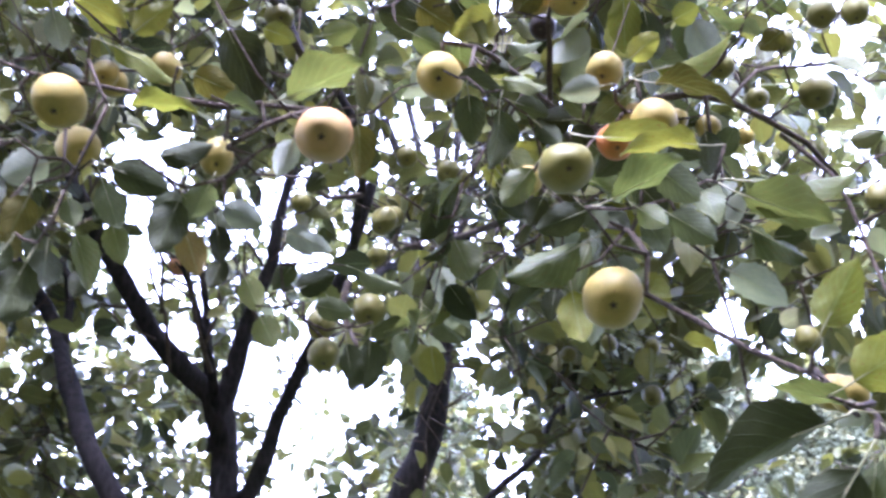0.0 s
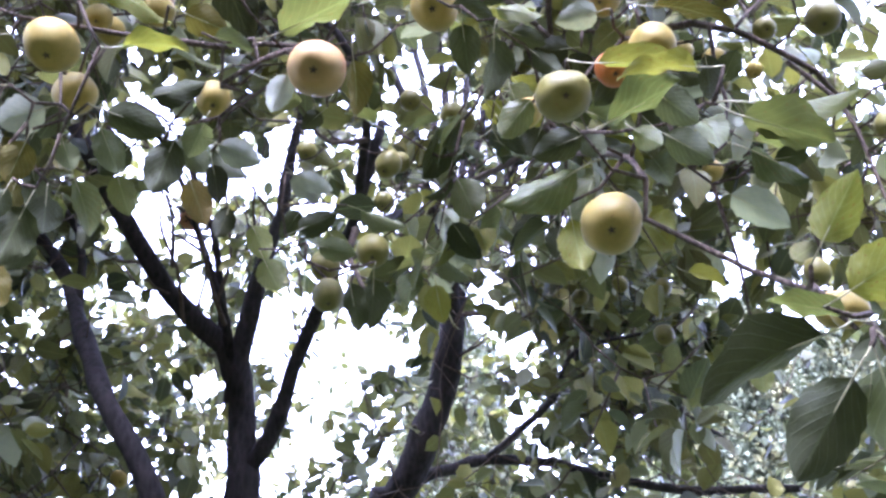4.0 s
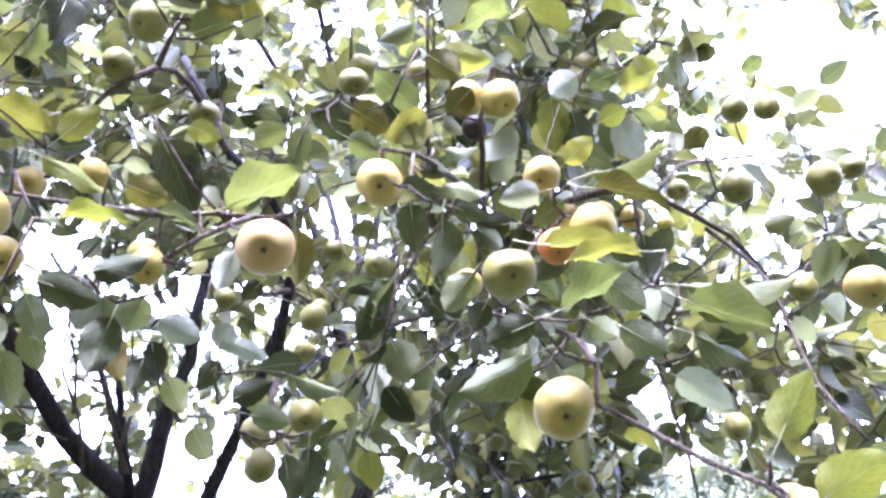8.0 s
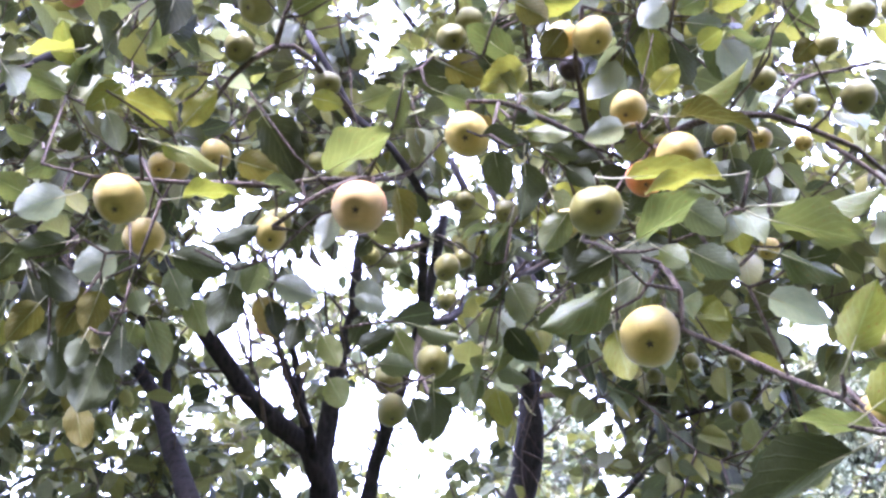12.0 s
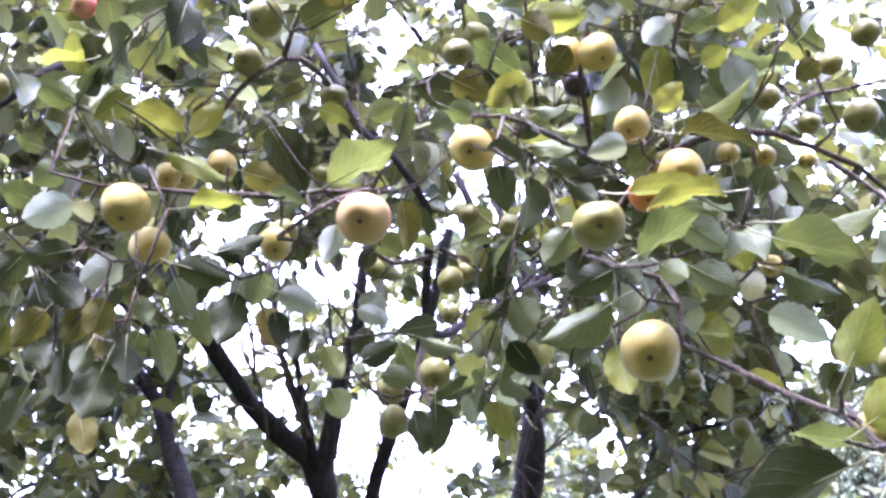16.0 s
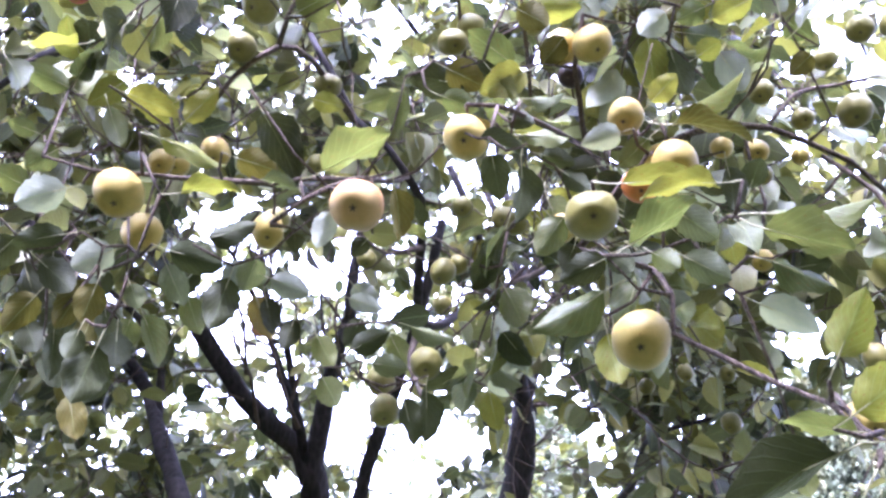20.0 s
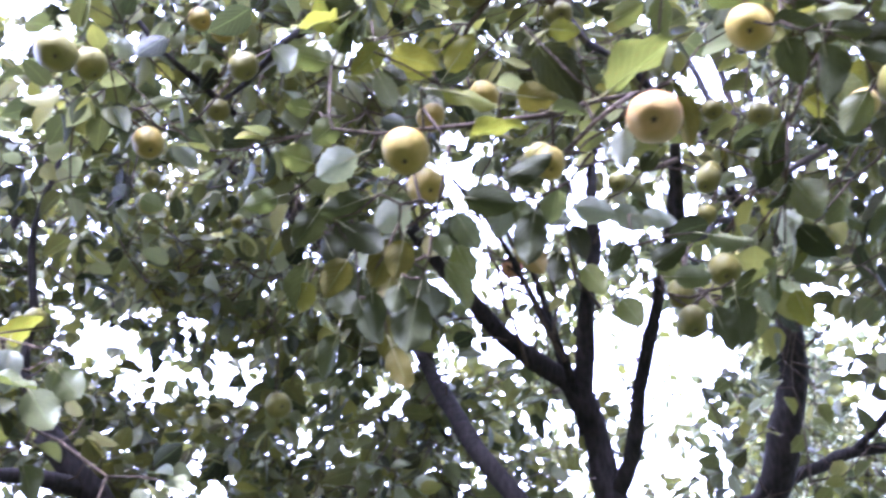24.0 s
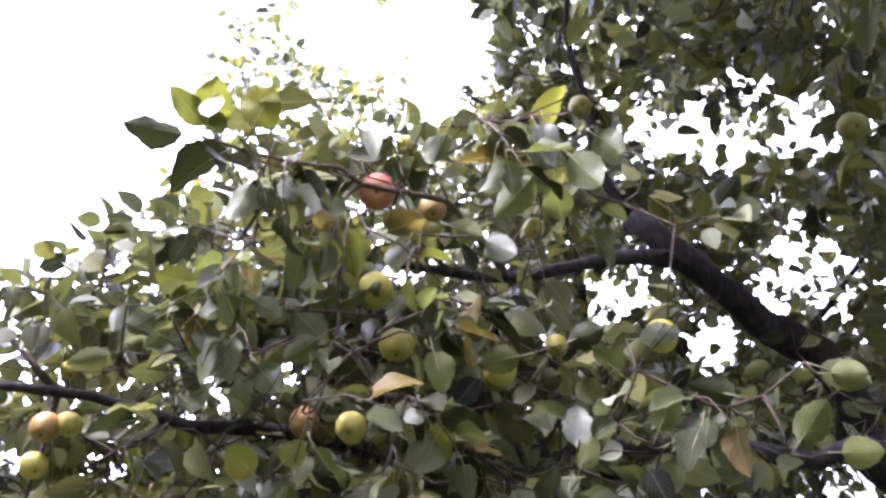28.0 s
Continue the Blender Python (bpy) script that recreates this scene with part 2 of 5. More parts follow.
def smooth_line(points, radii, step):
    """Catmull-Rom line through the points, with radii along it."""
    p = np.asarray(points, float)
    r = np.asarray(radii, float)
    q = np.vstack([2 * p[0] - p[1], p, 2 * p[-1] - p[-2]])
    out, rad = [], []
    for i in range(len(p) - 1):
        a, b, c, d = q[i:i + 4]
        n = max(1, int(np.linalg.norm(c - b) / step))
        for k in range(n):
            t = k / n
            out.append(0.5 * (2 * b + (c - a) * t + (2 * a - 5 * b + 4 * c - d) * t * t + (3 * b - a - 3 * c + d) * t ** 3))
            rad.append(r[i] * (1 - t) + r[i + 1] * t)
    return np.array(out + [p[-1]]), np.array(rad + [r[-1]])


def cross(a, b):
    return np.array((a[1] * b[2] - a[2] * b[1], a[2] * b[0] - a[0] * b[2], a[0] * b[1] - a[1] * b[0]))


def tube(line, radii, sides, verts, faces, knobs=0.0):
    """Adds a tapered tube along the line, with closed ends."""
    start = len(verts)
    u = unit(cross(line[1] - line[0], (0.31, 0.17, 0.93)))
    for i, p in enumerate(line):
        d = unit(line[min(i + 1, len(line) - 1)] - line[max(i - 1, 0)])
        u = unit(u - d * np.dot(u, d))
        w = cross(d, u)
        for k in range(sides):
            a = 2 * math.pi * k / sides
            bulge = 1 + knobs * noise.noise(Vector(p * 9.0 + np.array((math.cos(a), math.sin(a), 0)) * 0.8)) if knobs else 1.0
            verts.append(p + radii[i] * bulge * (math.cos(a) * u + math.sin(a) * w))
    for i in range(len(line) - 1):
        for k in range(sides):
            a, b = start + i * sides + k, start + i * sides + (k + 1) % sides
            faces.append((a, b, b + sides, a + sides))
    faces.append(tuple(start + k for k in reversed(range(sides))))
    faces.append(tuple(start + (len(line) - 1) * sides + k for k in range(sides)))


# ---- ground ----
def ground_sheet():
    n, verts, faces = 40, [], []
    for i in range(n + 1):
        for j in range(n + 1):
            x, y = ((i / n * 2 - 1) ** 3 * 1500, (j / n * 2 - 1) ** 3 * 1500)
            verts.append((x, y, 0.05 * noise.noise(Vector((x * 0.4, y * 0.4, 0))) - 0.03))
    for i in range(n):
        for j in range(n):
            a = i * (n + 1) + j
            faces.append((a, a + n + 1, a + n + 2, a + 1))
    return tagged(new("ground", mesh_of("ground", verts, faces, [GRASS])), "mown green meadow grass under the orchard trees", "ground", kind="structure")


ground_sheet()

# ---- unseen walls added behind and beside the clearing to block low skylight ----
SHADE_WALL_DARK = plain_material("shade_wall_dark", (0.045, 0.038, 0.032), (0.075, 0.062, 0.05), 3.0, 0.9)


def shade_wall(name, size, centre):
    bm = bmesh.new()
    bmesh.ops.create_cube(bm, size=1.0)
    bmesh.ops.scale(bm, vec=size, verts=bm.verts)
    bmesh.ops.translate(bm, vec=centre, verts=bm.verts)
    bmesh.ops.bevel(bm, geom=bm.edges[:], offset=0.02, segments=1, affect="EDGES")
    me = bpy.data.meshes.new(name)
    bm.to_mesh(me)
    bm.free()
    me.materials.append(SHADE_WALL_DARK)
    return tagged(new(name, me), "plain dark wall added out of view to block skylight", "wall", kind="structure")


shade_wall("shade_wall_south", (16.0, 0.3, 7.5), (0.5, -4.6, 3.72))
shade_wall("shade_wall_east", (0.3, 8.0, 7.5), (8.35, -0.45, 3.72))
shade_wall("shade_wall_west", (0.3, 5.0, 7.5), (-7.65, -1.95, 3.72))

# ---- the apple trees: trunks and limbs ----
tree_a = tagged(new("apple_tree"), "old forked apple tree with dark bark, dense leaves and ripening fruit", "apple tree", "orchard trees")
tree_b = tagged(new("apple_tree"), "slender leaning apple tree with long low boughs over the grass", "apple tree", "orchard trees")
tree_c = tagged(new("apple_tree"), "low broad apple tree with dark limbs and shaded leaves", "apple tree", "orchard trees")
NODES = {"a": [], "b": [], "c": []}


BARE = []


def limb(tree, name, r0, r1, points, bare=False):
    pts = [np.array(p) for p in points]
    n = len(pts)
    radii = [r0 + (r1 - r0) * (i / (n - 1)) ** 0.8 for i in range(n)]
    if name == "trunk":
        foot = pts[0] + (pts[0] - pts[1]) * 0.3
        pts = [np.array((foot[0], foot[1], -0.04)), np.array((foot[0], foot[1], 0.25))] + pts
        radii = [r0 * 1.9, r0 * 1.25] + radii
    fine = r0 < 0.011
    line, rad = smooth_line(pts, radii, 0.05 if fine else 0.07)
    wob = 0.10 if fine else 0.35
    for i in range(1, len(line) - 1):
        line[i] += np.array(noise.noise_vector(Vector(line[i] * 7.0))) * max(rad[i] * wob, 0.003)
    verts, faces = [], []
    tube(line, rad, 6 if fine else 12, verts, faces, 0.3)
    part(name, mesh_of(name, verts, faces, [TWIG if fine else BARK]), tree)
    side = {tree_a: "a", tree_b: "b", tree_c: "c"}[tree]
    for p, r in zip(line, rad):
        if bare and p[2] > 1.2:
            BARE.append((*p, r))
        if p[2] > 1.0 and r < 0.06:
            NODES[side].append((*p, r))


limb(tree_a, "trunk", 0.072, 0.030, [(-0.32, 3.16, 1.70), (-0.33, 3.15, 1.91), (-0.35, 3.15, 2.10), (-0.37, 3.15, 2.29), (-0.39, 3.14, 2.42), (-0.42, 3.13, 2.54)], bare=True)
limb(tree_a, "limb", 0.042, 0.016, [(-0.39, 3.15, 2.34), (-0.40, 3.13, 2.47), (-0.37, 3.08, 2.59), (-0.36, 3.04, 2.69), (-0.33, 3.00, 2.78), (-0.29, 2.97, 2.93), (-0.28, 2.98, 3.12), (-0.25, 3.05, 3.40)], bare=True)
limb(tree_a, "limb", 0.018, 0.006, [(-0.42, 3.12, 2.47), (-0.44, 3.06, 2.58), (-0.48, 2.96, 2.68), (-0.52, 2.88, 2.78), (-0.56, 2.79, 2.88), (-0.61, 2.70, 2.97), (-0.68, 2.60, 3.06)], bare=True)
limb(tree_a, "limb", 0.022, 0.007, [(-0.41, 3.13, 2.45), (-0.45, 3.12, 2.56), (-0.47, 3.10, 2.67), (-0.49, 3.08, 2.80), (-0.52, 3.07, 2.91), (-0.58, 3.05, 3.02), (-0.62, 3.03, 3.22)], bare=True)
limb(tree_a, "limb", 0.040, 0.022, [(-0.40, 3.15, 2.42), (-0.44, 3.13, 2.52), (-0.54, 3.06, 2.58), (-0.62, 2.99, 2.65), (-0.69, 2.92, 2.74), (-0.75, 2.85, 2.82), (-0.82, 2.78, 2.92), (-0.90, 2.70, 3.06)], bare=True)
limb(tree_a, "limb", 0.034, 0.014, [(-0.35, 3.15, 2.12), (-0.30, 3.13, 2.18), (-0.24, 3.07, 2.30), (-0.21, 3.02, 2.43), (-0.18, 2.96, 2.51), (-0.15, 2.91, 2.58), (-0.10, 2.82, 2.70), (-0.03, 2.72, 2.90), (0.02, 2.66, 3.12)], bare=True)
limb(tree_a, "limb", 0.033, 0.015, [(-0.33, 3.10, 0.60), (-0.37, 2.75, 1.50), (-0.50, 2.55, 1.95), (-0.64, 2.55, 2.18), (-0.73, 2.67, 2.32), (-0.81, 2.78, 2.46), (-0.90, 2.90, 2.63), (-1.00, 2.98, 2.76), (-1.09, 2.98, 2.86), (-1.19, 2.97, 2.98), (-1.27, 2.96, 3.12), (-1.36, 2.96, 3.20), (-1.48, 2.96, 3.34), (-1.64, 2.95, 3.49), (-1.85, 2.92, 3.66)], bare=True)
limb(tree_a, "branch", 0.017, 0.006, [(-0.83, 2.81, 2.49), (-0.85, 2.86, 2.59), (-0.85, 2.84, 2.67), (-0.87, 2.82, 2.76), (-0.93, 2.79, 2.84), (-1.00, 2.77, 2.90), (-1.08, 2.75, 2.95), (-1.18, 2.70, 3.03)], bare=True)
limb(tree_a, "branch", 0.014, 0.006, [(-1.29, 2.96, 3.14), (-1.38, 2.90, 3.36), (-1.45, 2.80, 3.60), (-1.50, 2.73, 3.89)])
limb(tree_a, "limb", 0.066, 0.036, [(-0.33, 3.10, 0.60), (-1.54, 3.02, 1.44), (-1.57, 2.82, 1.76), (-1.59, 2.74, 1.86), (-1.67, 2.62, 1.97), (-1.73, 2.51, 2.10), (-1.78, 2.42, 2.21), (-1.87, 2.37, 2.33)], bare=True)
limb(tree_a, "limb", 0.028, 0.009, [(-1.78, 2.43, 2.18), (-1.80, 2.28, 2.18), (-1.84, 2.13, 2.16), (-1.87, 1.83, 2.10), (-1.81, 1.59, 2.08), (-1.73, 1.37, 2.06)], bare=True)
limb(tree_a, "branch", 0.02, 0.008, [(-1.87, 2.38, 2.32), (-1.93, 2.32, 2.50), (-1.94, 2.33, 2.73), (-1.96, 2.31, 2.97), (-1.90, 2.32, 3.23)])
limb(tree_a, "limb", 0.027, 0.018, [(-0.33, 3.10, 0.60), (-1.23, 2.50, 1.51), (-1.42, 2.34, 1.56), (-1.55, 2.20, 1.61), (-1.72, 1.99, 1.65), (-1.88, 1.77, 1.66), (-2.02, 1.43, 1.70), (-2.03, 1.32, 1.73)])
limb(tree_a, "branch", 0.018, 0.009, [(-2.02, 1.43, 1.70), (-2.04, 1.19, 1.75), (-2.10, 1.06, 1.77), (-2.13, 0.97, 1.81), (-2.17, 0.86, 1.85), (-2.21, 0.69, 1.88), (-2.34, 0.55, 1.94)], bare=True)
limb(tree_a, "branch", 0.01, 0.004, [(-2.19, 0.80, 1.86), (-2.19, 0.75, 1.92), (-2.24, 0.72, 1.98), (-2.29, 0.66, 2.06)])
limb(tree_a, "branch", 0.008, 0.003, [(-2.19, 0.80, 1.86), (-2.16, 0.76, 1.75), (-2.13, 0.72, 1.64)], bare=True)
limb(tree_a, "branch", 0.008, 0.003, [(-2.12, 1.01, 1.79), (-2.14, 0.97, 1.76), (-2.17, 0.91, 1.73), (-2.19, 0.85, 1.70)], bare=True)
limb(tree_a, "branch", 0.006, 0.003, [(-2.07, 1.12, 1.76), (-2.04, 1.08, 1.71), (-2.02, 1.04, 1.64)])
limb(tree_a, "branch", 0.008, 0.003, [(-1.87, 1.83, 2.10), (-1.68, 1.57, 2.12), (-1.45, 1.29, 2.10), (-1.44, 1.21, 2.10), (-1.48, 1.12, 2.12), (-1.47, 1.07, 2.14), (-1.50, 0.99, 2.15), (-1.53, 0.91, 2.17), (-1.56, 0.84, 2.20)], bare=True)
limb(tree_a, "twig", 0.005, 0.002, [(-1.48, 1.12, 2.12), (-1.50, 1.07, 2.08), (-1.54, 1.03, 2.05), (-1.57, 0.96, 2.04)])
limb(tree_a, "twig", 0.006, 0.003, [(-1.81, 1.59, 2.08), (-1.51, 1.25, 2.02), (-1.47, 1.19, 1.93), (-1.50, 1.17, 1.88), (-1.50, 1.06, 1.88), (-1.54, 0.99, 1.89)])
limb(tree_b, "trunk", 0.07, 0.048, [(0.10, 3.74, 2.00), (0.15, 3.72, 2.15), (0.24, 3.66, 2.32), (0.32, 3.57, 2.60), (0.34, 3.51, 2.80)], bare=True)
limb(tree_b, "limb", 0.036, 0.014, [(0.34, 3.51, 2.78), (0.31, 3.38, 2.94), (0.28, 3.29, 3.03), (0.20, 3.18, 3.15), (0.15, 3.09, 3.33), (0.05, 3.05, 3.58)])
limb(tree_b, "limb", 0.028, 0.01, [(0.34, 3.51, 2.79), (0.38, 3.49, 2.94), (0.41, 3.42, 3.08), (0.45, 3.37, 3.18), (0.56, 3.36, 3.38), (0.74, 3.33, 3.58)])
limb(tree_b, "branch", 0.009, 0.003, [(0.36, 3.50, 2.80), (0.44, 3.43, 2.78), (0.51, 3.43, 2.75), (0.57, 3.43, 2.73)])
limb(tree_b, "limb", 0.0125, 0.007, [(0.25, 3.19, 3.02), (0.09, 2.64, 2.80), (0.01, 2.20, 2.56), (-0.04, 2.01, 2.50), (-0.03, 1.87, 2.61), (-0.03, 1.80, 2.68), (-0.06, 1.77, 2.72), (-0.10, 1.74, 2.77), (-0.18, 1.74, 2.85), (-0.23, 1.72, 2.95), (-0.29, 1.73, 3.08)])
limb(tree_b, "branch", 0.009, 0.004, [(-0.04, 2.02, 2.46), (-0.05, 1.86, 2.33), (-0.02, 1.60, 2.16)])
limb(tree_b, "branch", 0.007, 0.003, [(-0.03, 1.87, 2.60), (-0.10, 1.77, 2.53), (-0.14, 1.66, 2.51)])
limb(tree_b, "branch", 0.006, 0.003, [(-0.06, 1.77, 2.72), (-0.08, 1.44, 2.50), (-0.11, 1.10, 2.29), (-0.16, 1.02, 2.21), (-0.20, 1.03, 2.18)])
limb(tree_b, "branch", 0.008, 0.004, [(-0.18, 1.74, 2.85), (-0.25, 1.54, 2.85), (-0.30, 1.44, 2.80), (-0.38, 1.45, 2.73), (-0.41, 1.47, 2.70)])
limb(tree_b, "twig", 0.006, 0.003, [(-0.30, 1.44, 2.80), (-0.28, 1.41, 2.85), (-0.25, 1.37, 2.89)])
limb(tree_b, "limb", 0.03, 0.014, [(0.10, 3.76, 2.00), (0.17, 3.81, 2.19), (0.39, 3.88, 2.30), (0.53, 3.91, 2.34), (0.78, 3.81, 2.32), (0.99, 3.67, 2.24), (1.22, 3.50, 2.18), (1.51, 3.28, 2.16)], bare=True)
limb(tree_b, "branch", 0.018, 0.006, [(0.52, 3.91, 2.34), (0.65, 3.81, 2.45), (0.75, 3.66, 2.54), (0.76, 3.42, 2.63), (0.82, 3.19, 2.62), (0.91, 2.96, 2.58)], bare=True)
limb(tree_b, "branch", 0.014, 0.005, [(0.77, 3.65, 2.56), (0.87, 3.42, 2.53), (1.00, 3.29, 2.48), (1.12, 3.18, 2.36), (1.19, 3.06, 2.26)])
limb(tree_b, "branch", 0.01, 0.004, [(0.76, 3.42, 2.63), (0.71, 3.28, 2.75), (0.63, 3.14, 2.88), (0.61, 2.98, 3.00)])
limb(tree_b, "branch", 0.0105, 0.0042, [(0.24, 2.96, 3.04), (0.27, 2.31, 2.76), (0.31, 1.83, 2.58), (0.34, 1.50, 2.53), (0.37, 1.33, 2.50), (0.47, 1.29, 2.52), (0.55, 1.31, 2.53), (0.61, 1.31, 2.50), (0.68, 1.32, 2.47), (0.75, 1.35, 2.42)])
limb(tree_b, "branch", 0.006, 0.003, [(0.34, 1.50, 2.53), (0.25, 1.31, 2.48), (0.22, 1.19, 2.49), (0.21, 1.16, 2.53), (0.22, 1.11, 2.59)])
limb(tree_b, "branch", 0.0042, 0.0028, [(0.50, 1.29, 2.52), (0.51, 1.31, 2.46), (0.52, 1.30, 2.38), (0.50, 1.28, 2.32)])
limb(tree_b, "branch", 0.0042, 0.0026, [(0.62, 1.29, 2.46), (0.67, 1.25, 2.37), (0.69, 1.23, 2.27), (0.70, 1.21, 2.16), (0.73, 1.17, 2.06)])
limb(tree_b, "branch", 0.0042, 0.0028, [(0.55, 1.31, 2.53), (0.62, 1.34, 2.62), (0.72, 1.39, 2.68), (0.82, 1.43, 2.73)])
limb(tree_b, "branch", 0.0042, 0.0022, [(0.31, 1.83, 2.58), (0.27, 1.22, 2.23), (0.25, 0.96, 2.08), (0.25, 0.91, 2.03), (0.25, 0.92, 1.99), (0.29, 0.89, 1.95), (0.32, 0.85, 1.91), (0.34, 0.79, 1.87), (0.35, 0.74, 1.82)], bare=True)
limb(tree_b, "twig", 0.0026, 0.0018, [(0.36, 0.82, 1.89), (0.35, 0.76, 1.84), (0.34, 0.70, 1.81), (0.33, 0.67, 1.78)])
limb(tree_b, "branch", 0.005, 0.003, [(0.07, 1.62, 2.87), (0.05, 1.48, 2.88), (0.04, 1.41, 2.96)])
limb(tree_b, "branch", 0.004, 0.003, [(0.16, 1.31, 2.59), (0.14, 1.20, 2.65), (0.13, 1.13, 2.72)])
limb(tree_b, "branch", 0.005, 0.003, [(0.25, 1.31, 2.48), (0.14, 1.09, 2.38), (0.08, 1.00, 2.34), (0.04, 1.00, 2.34)])
limb(tree_b, "twig", 0.004, 0.002, [(-0.20, 1.03, 2.18), (-0.17, 1.04, 2.18), (-0.20, 1.05, 2.15)])
limb(tree_b, "twig", 0.004, 0.002, [(-0.22, 1.13, 2.30), (-0.35, 1.13, 2.31), (-0.40, 1.12, 2.31), (-0.46, 1.10, 2.30), (-0.52, 1.08, 2.31)])
limb(tree_b, "branch", 0.004, 0.003, [(-0.11, 1.10, 2.29), (-0.17, 1.13, 2.31), (-0.22, 1.13, 2.30)])
limb(tree_c, "trunk", 0.06, 0.045, [(-2.99, 3.45, 1.04), (-3.00, 3.47, 1.38), (-3.00, 3.47, 1.69)])
limb(tree_c, "limb", 0.04, 0.015, [(-3.00, 3.47, 1.67), (-3.05, 3.37, 2.15), (-2.90, 3.24, 2.59), (-2.81, 3.11, 3.07), (-2.67, 3.10, 3.53), (-2.49, 3.10, 3.94)])
limb(tree_c, "limb", 0.034, 0.012, [(-3.00, 3.47, 1.67), (-2.71, 3.93, 1.94), (-2.43, 4.29, 2.25), (-2.16, 4.57, 2.64)])
limb(tree_c, "limb", 0.026, 0.01, [(-3.01, 3.45, 1.84), (-3.09, 2.92, 2.05), (-3.12, 2.37, 2.19), (-3.17, 1.90, 2.23), (-3.24, 1.50, 2.31), (-3.26, 1.16, 2.30)])
limb(tree_c, "branch", 0.014, 0.006, [(-2.81, 3.11, 3.07), (-2.86, 2.65, 3.24)])
limb(tree_a, "branch", 0.009, 0.004, [(-0.43, 2.97, 2.54), (-0.48, 2.87, 2.66), (-0.52, 2.82, 2.79), (-0.54, 2.76, 2.90), (-0.59, 2.68, 3.04)])
limb(tree_a, "branch", 0.008, 0.003, [(-0.46, 2.95, 2.61), (-0.43, 2.95, 2.76), (-0.46, 2.93, 2.92), (-0.48, 2.90, 3.09)])
limb(tree_a, "branch", 0.007, 0.003, [(-0.30, 2.98, 2.71), (-0.35, 2.83, 2.79), (-0.35, 2.68, 2.88), (-0.32, 2.62, 3.00)])
limb(tree_a, "branch", 0.007, 0.003, [(-0.57, 2.76, 2.64), (-0.57, 2.66, 2.75), (-0.60, 2.60, 2.86), (-0.59, 2.49, 2.96)])
limb(tree_b, "branch", 0.008, 0.003, [(0.28, 3.30, 3.01), (0.36, 3.13, 3.01), (0.46, 3.01, 2.99), (0.56, 2.92, 2.91)])
limb(tree_b, "branch", 0.007, 0.003, [(0.41, 3.42, 3.08), (0.52, 3.33, 2.99), (0.62, 3.23, 2.94), (0.75, 3.14, 2.83)])
limb(tree_b, "branch", 0.007, 0.003, [(0.20, 3.18, 3.15), (0.11, 2.98, 3.13), (-0.01, 2.86, 3.14), (-0.08, 2.77, 3.10)])
limb(tree_a, "branch", 0.012, 0.006, [(-1.36, 2.96, 3.20), (-1.22, 2.50, 3.12), (-1.14, 2.14, 3.05), (-1.13, 1.91, 3.01), (-1.14, 1.78, 3.00), (-1.19, 1.71, 3.04), (-1.23, 1.62, 3.11)])
limb(tree_a, "branch", 0.012, 0.005, [(-0.75, 1.60, 2.94), (-0.83, 1.60, 2.90), (-0.95, 1.69, 2.89), (-1.13, 1.91, 3.01)])
limb(tree_a, "branch", 0.008, 0.003, [(-0.54, 2.88, 2.51), (-0.56, 2.77, 2.64), (-0.61, 2.72, 2.74), (-0.62, 2.70, 2.89)])
limb(tree_b, "branch", 0.009, 0.004, [(0.09, 2.74, 2.77), (0.19, 2.70, 2.87), (0.27, 2.65, 2.95), (0.39, 2.60, 3.01)])

limb(tree_b, "twig", 0.0028, 0.0015, [(0.224, 1.030, 2.294), (0.252, 1.040, 2.304), (0.279, 1.050, 2.300), (0.306, 1.060, 2.294)])
limb(tree_b, "twig", 0.0028, 0.0015, [(0.247, 1.020, 2.291), (0.266, 1.030, 2.315), (0.263, 1.040, 2.342)])
limb(tree_b, "twig", 0.0028, 0.0015, [(0.300, 1.050, 2.350), (0.308, 1.060, 2.329), (0.303, 1.070, 2.309)])
limb(tree_b, "twig", 0.0028, 0.0015, [(0.266, 1.000, 2.267), (0.256, 1.010, 2.255), (0.244, 1.020, 2.255)])
limb(tree_b, "twig", 0.0028, 0.0015, [(0.274, 1.030, 2.287), (0.299, 1.040, 2.301), (0.325, 1.050, 2.314)])
limb(tree_b, "twig", 0.0090, 0.0050, [(0.38, 3.50, 2.81), (0.44, 3.51, 2.82), (0.51, 3.52, 2.80), (0.57, 3.53, 2.78)])


def shoots(tree, points, count, longest):
    """Thin side shoots that leave a limb at a steep angle and bend upwards."""
    pts = np.array(points)
    for _ in range(count):
        k = RND.uniform(0.15, 0.98) * (len(pts) - 1)
        i = int(k)
        foot = pts[i] + (pts[i + 1] - pts[i]) * (k - i)
        way = unit(pts[i + 1] - pts[i])
        way = unit(way * 0.6 + unit(np.cross(way, RND.normal(0, 1, 3))) + np.array((0, 0, 0.25)))
        size = RND.uniform(0.4, 1.0) * longest
        limb(tree, "twig", 0.0058, 0.002, [foot, foot + way * size * 0.35 + RND.normal(0, 0.012, 3), foot + way * size * 0.7 + np.array((0, 0, size * 0.08)), foot + way * size + np.array((0, 0, size * 0.25))])


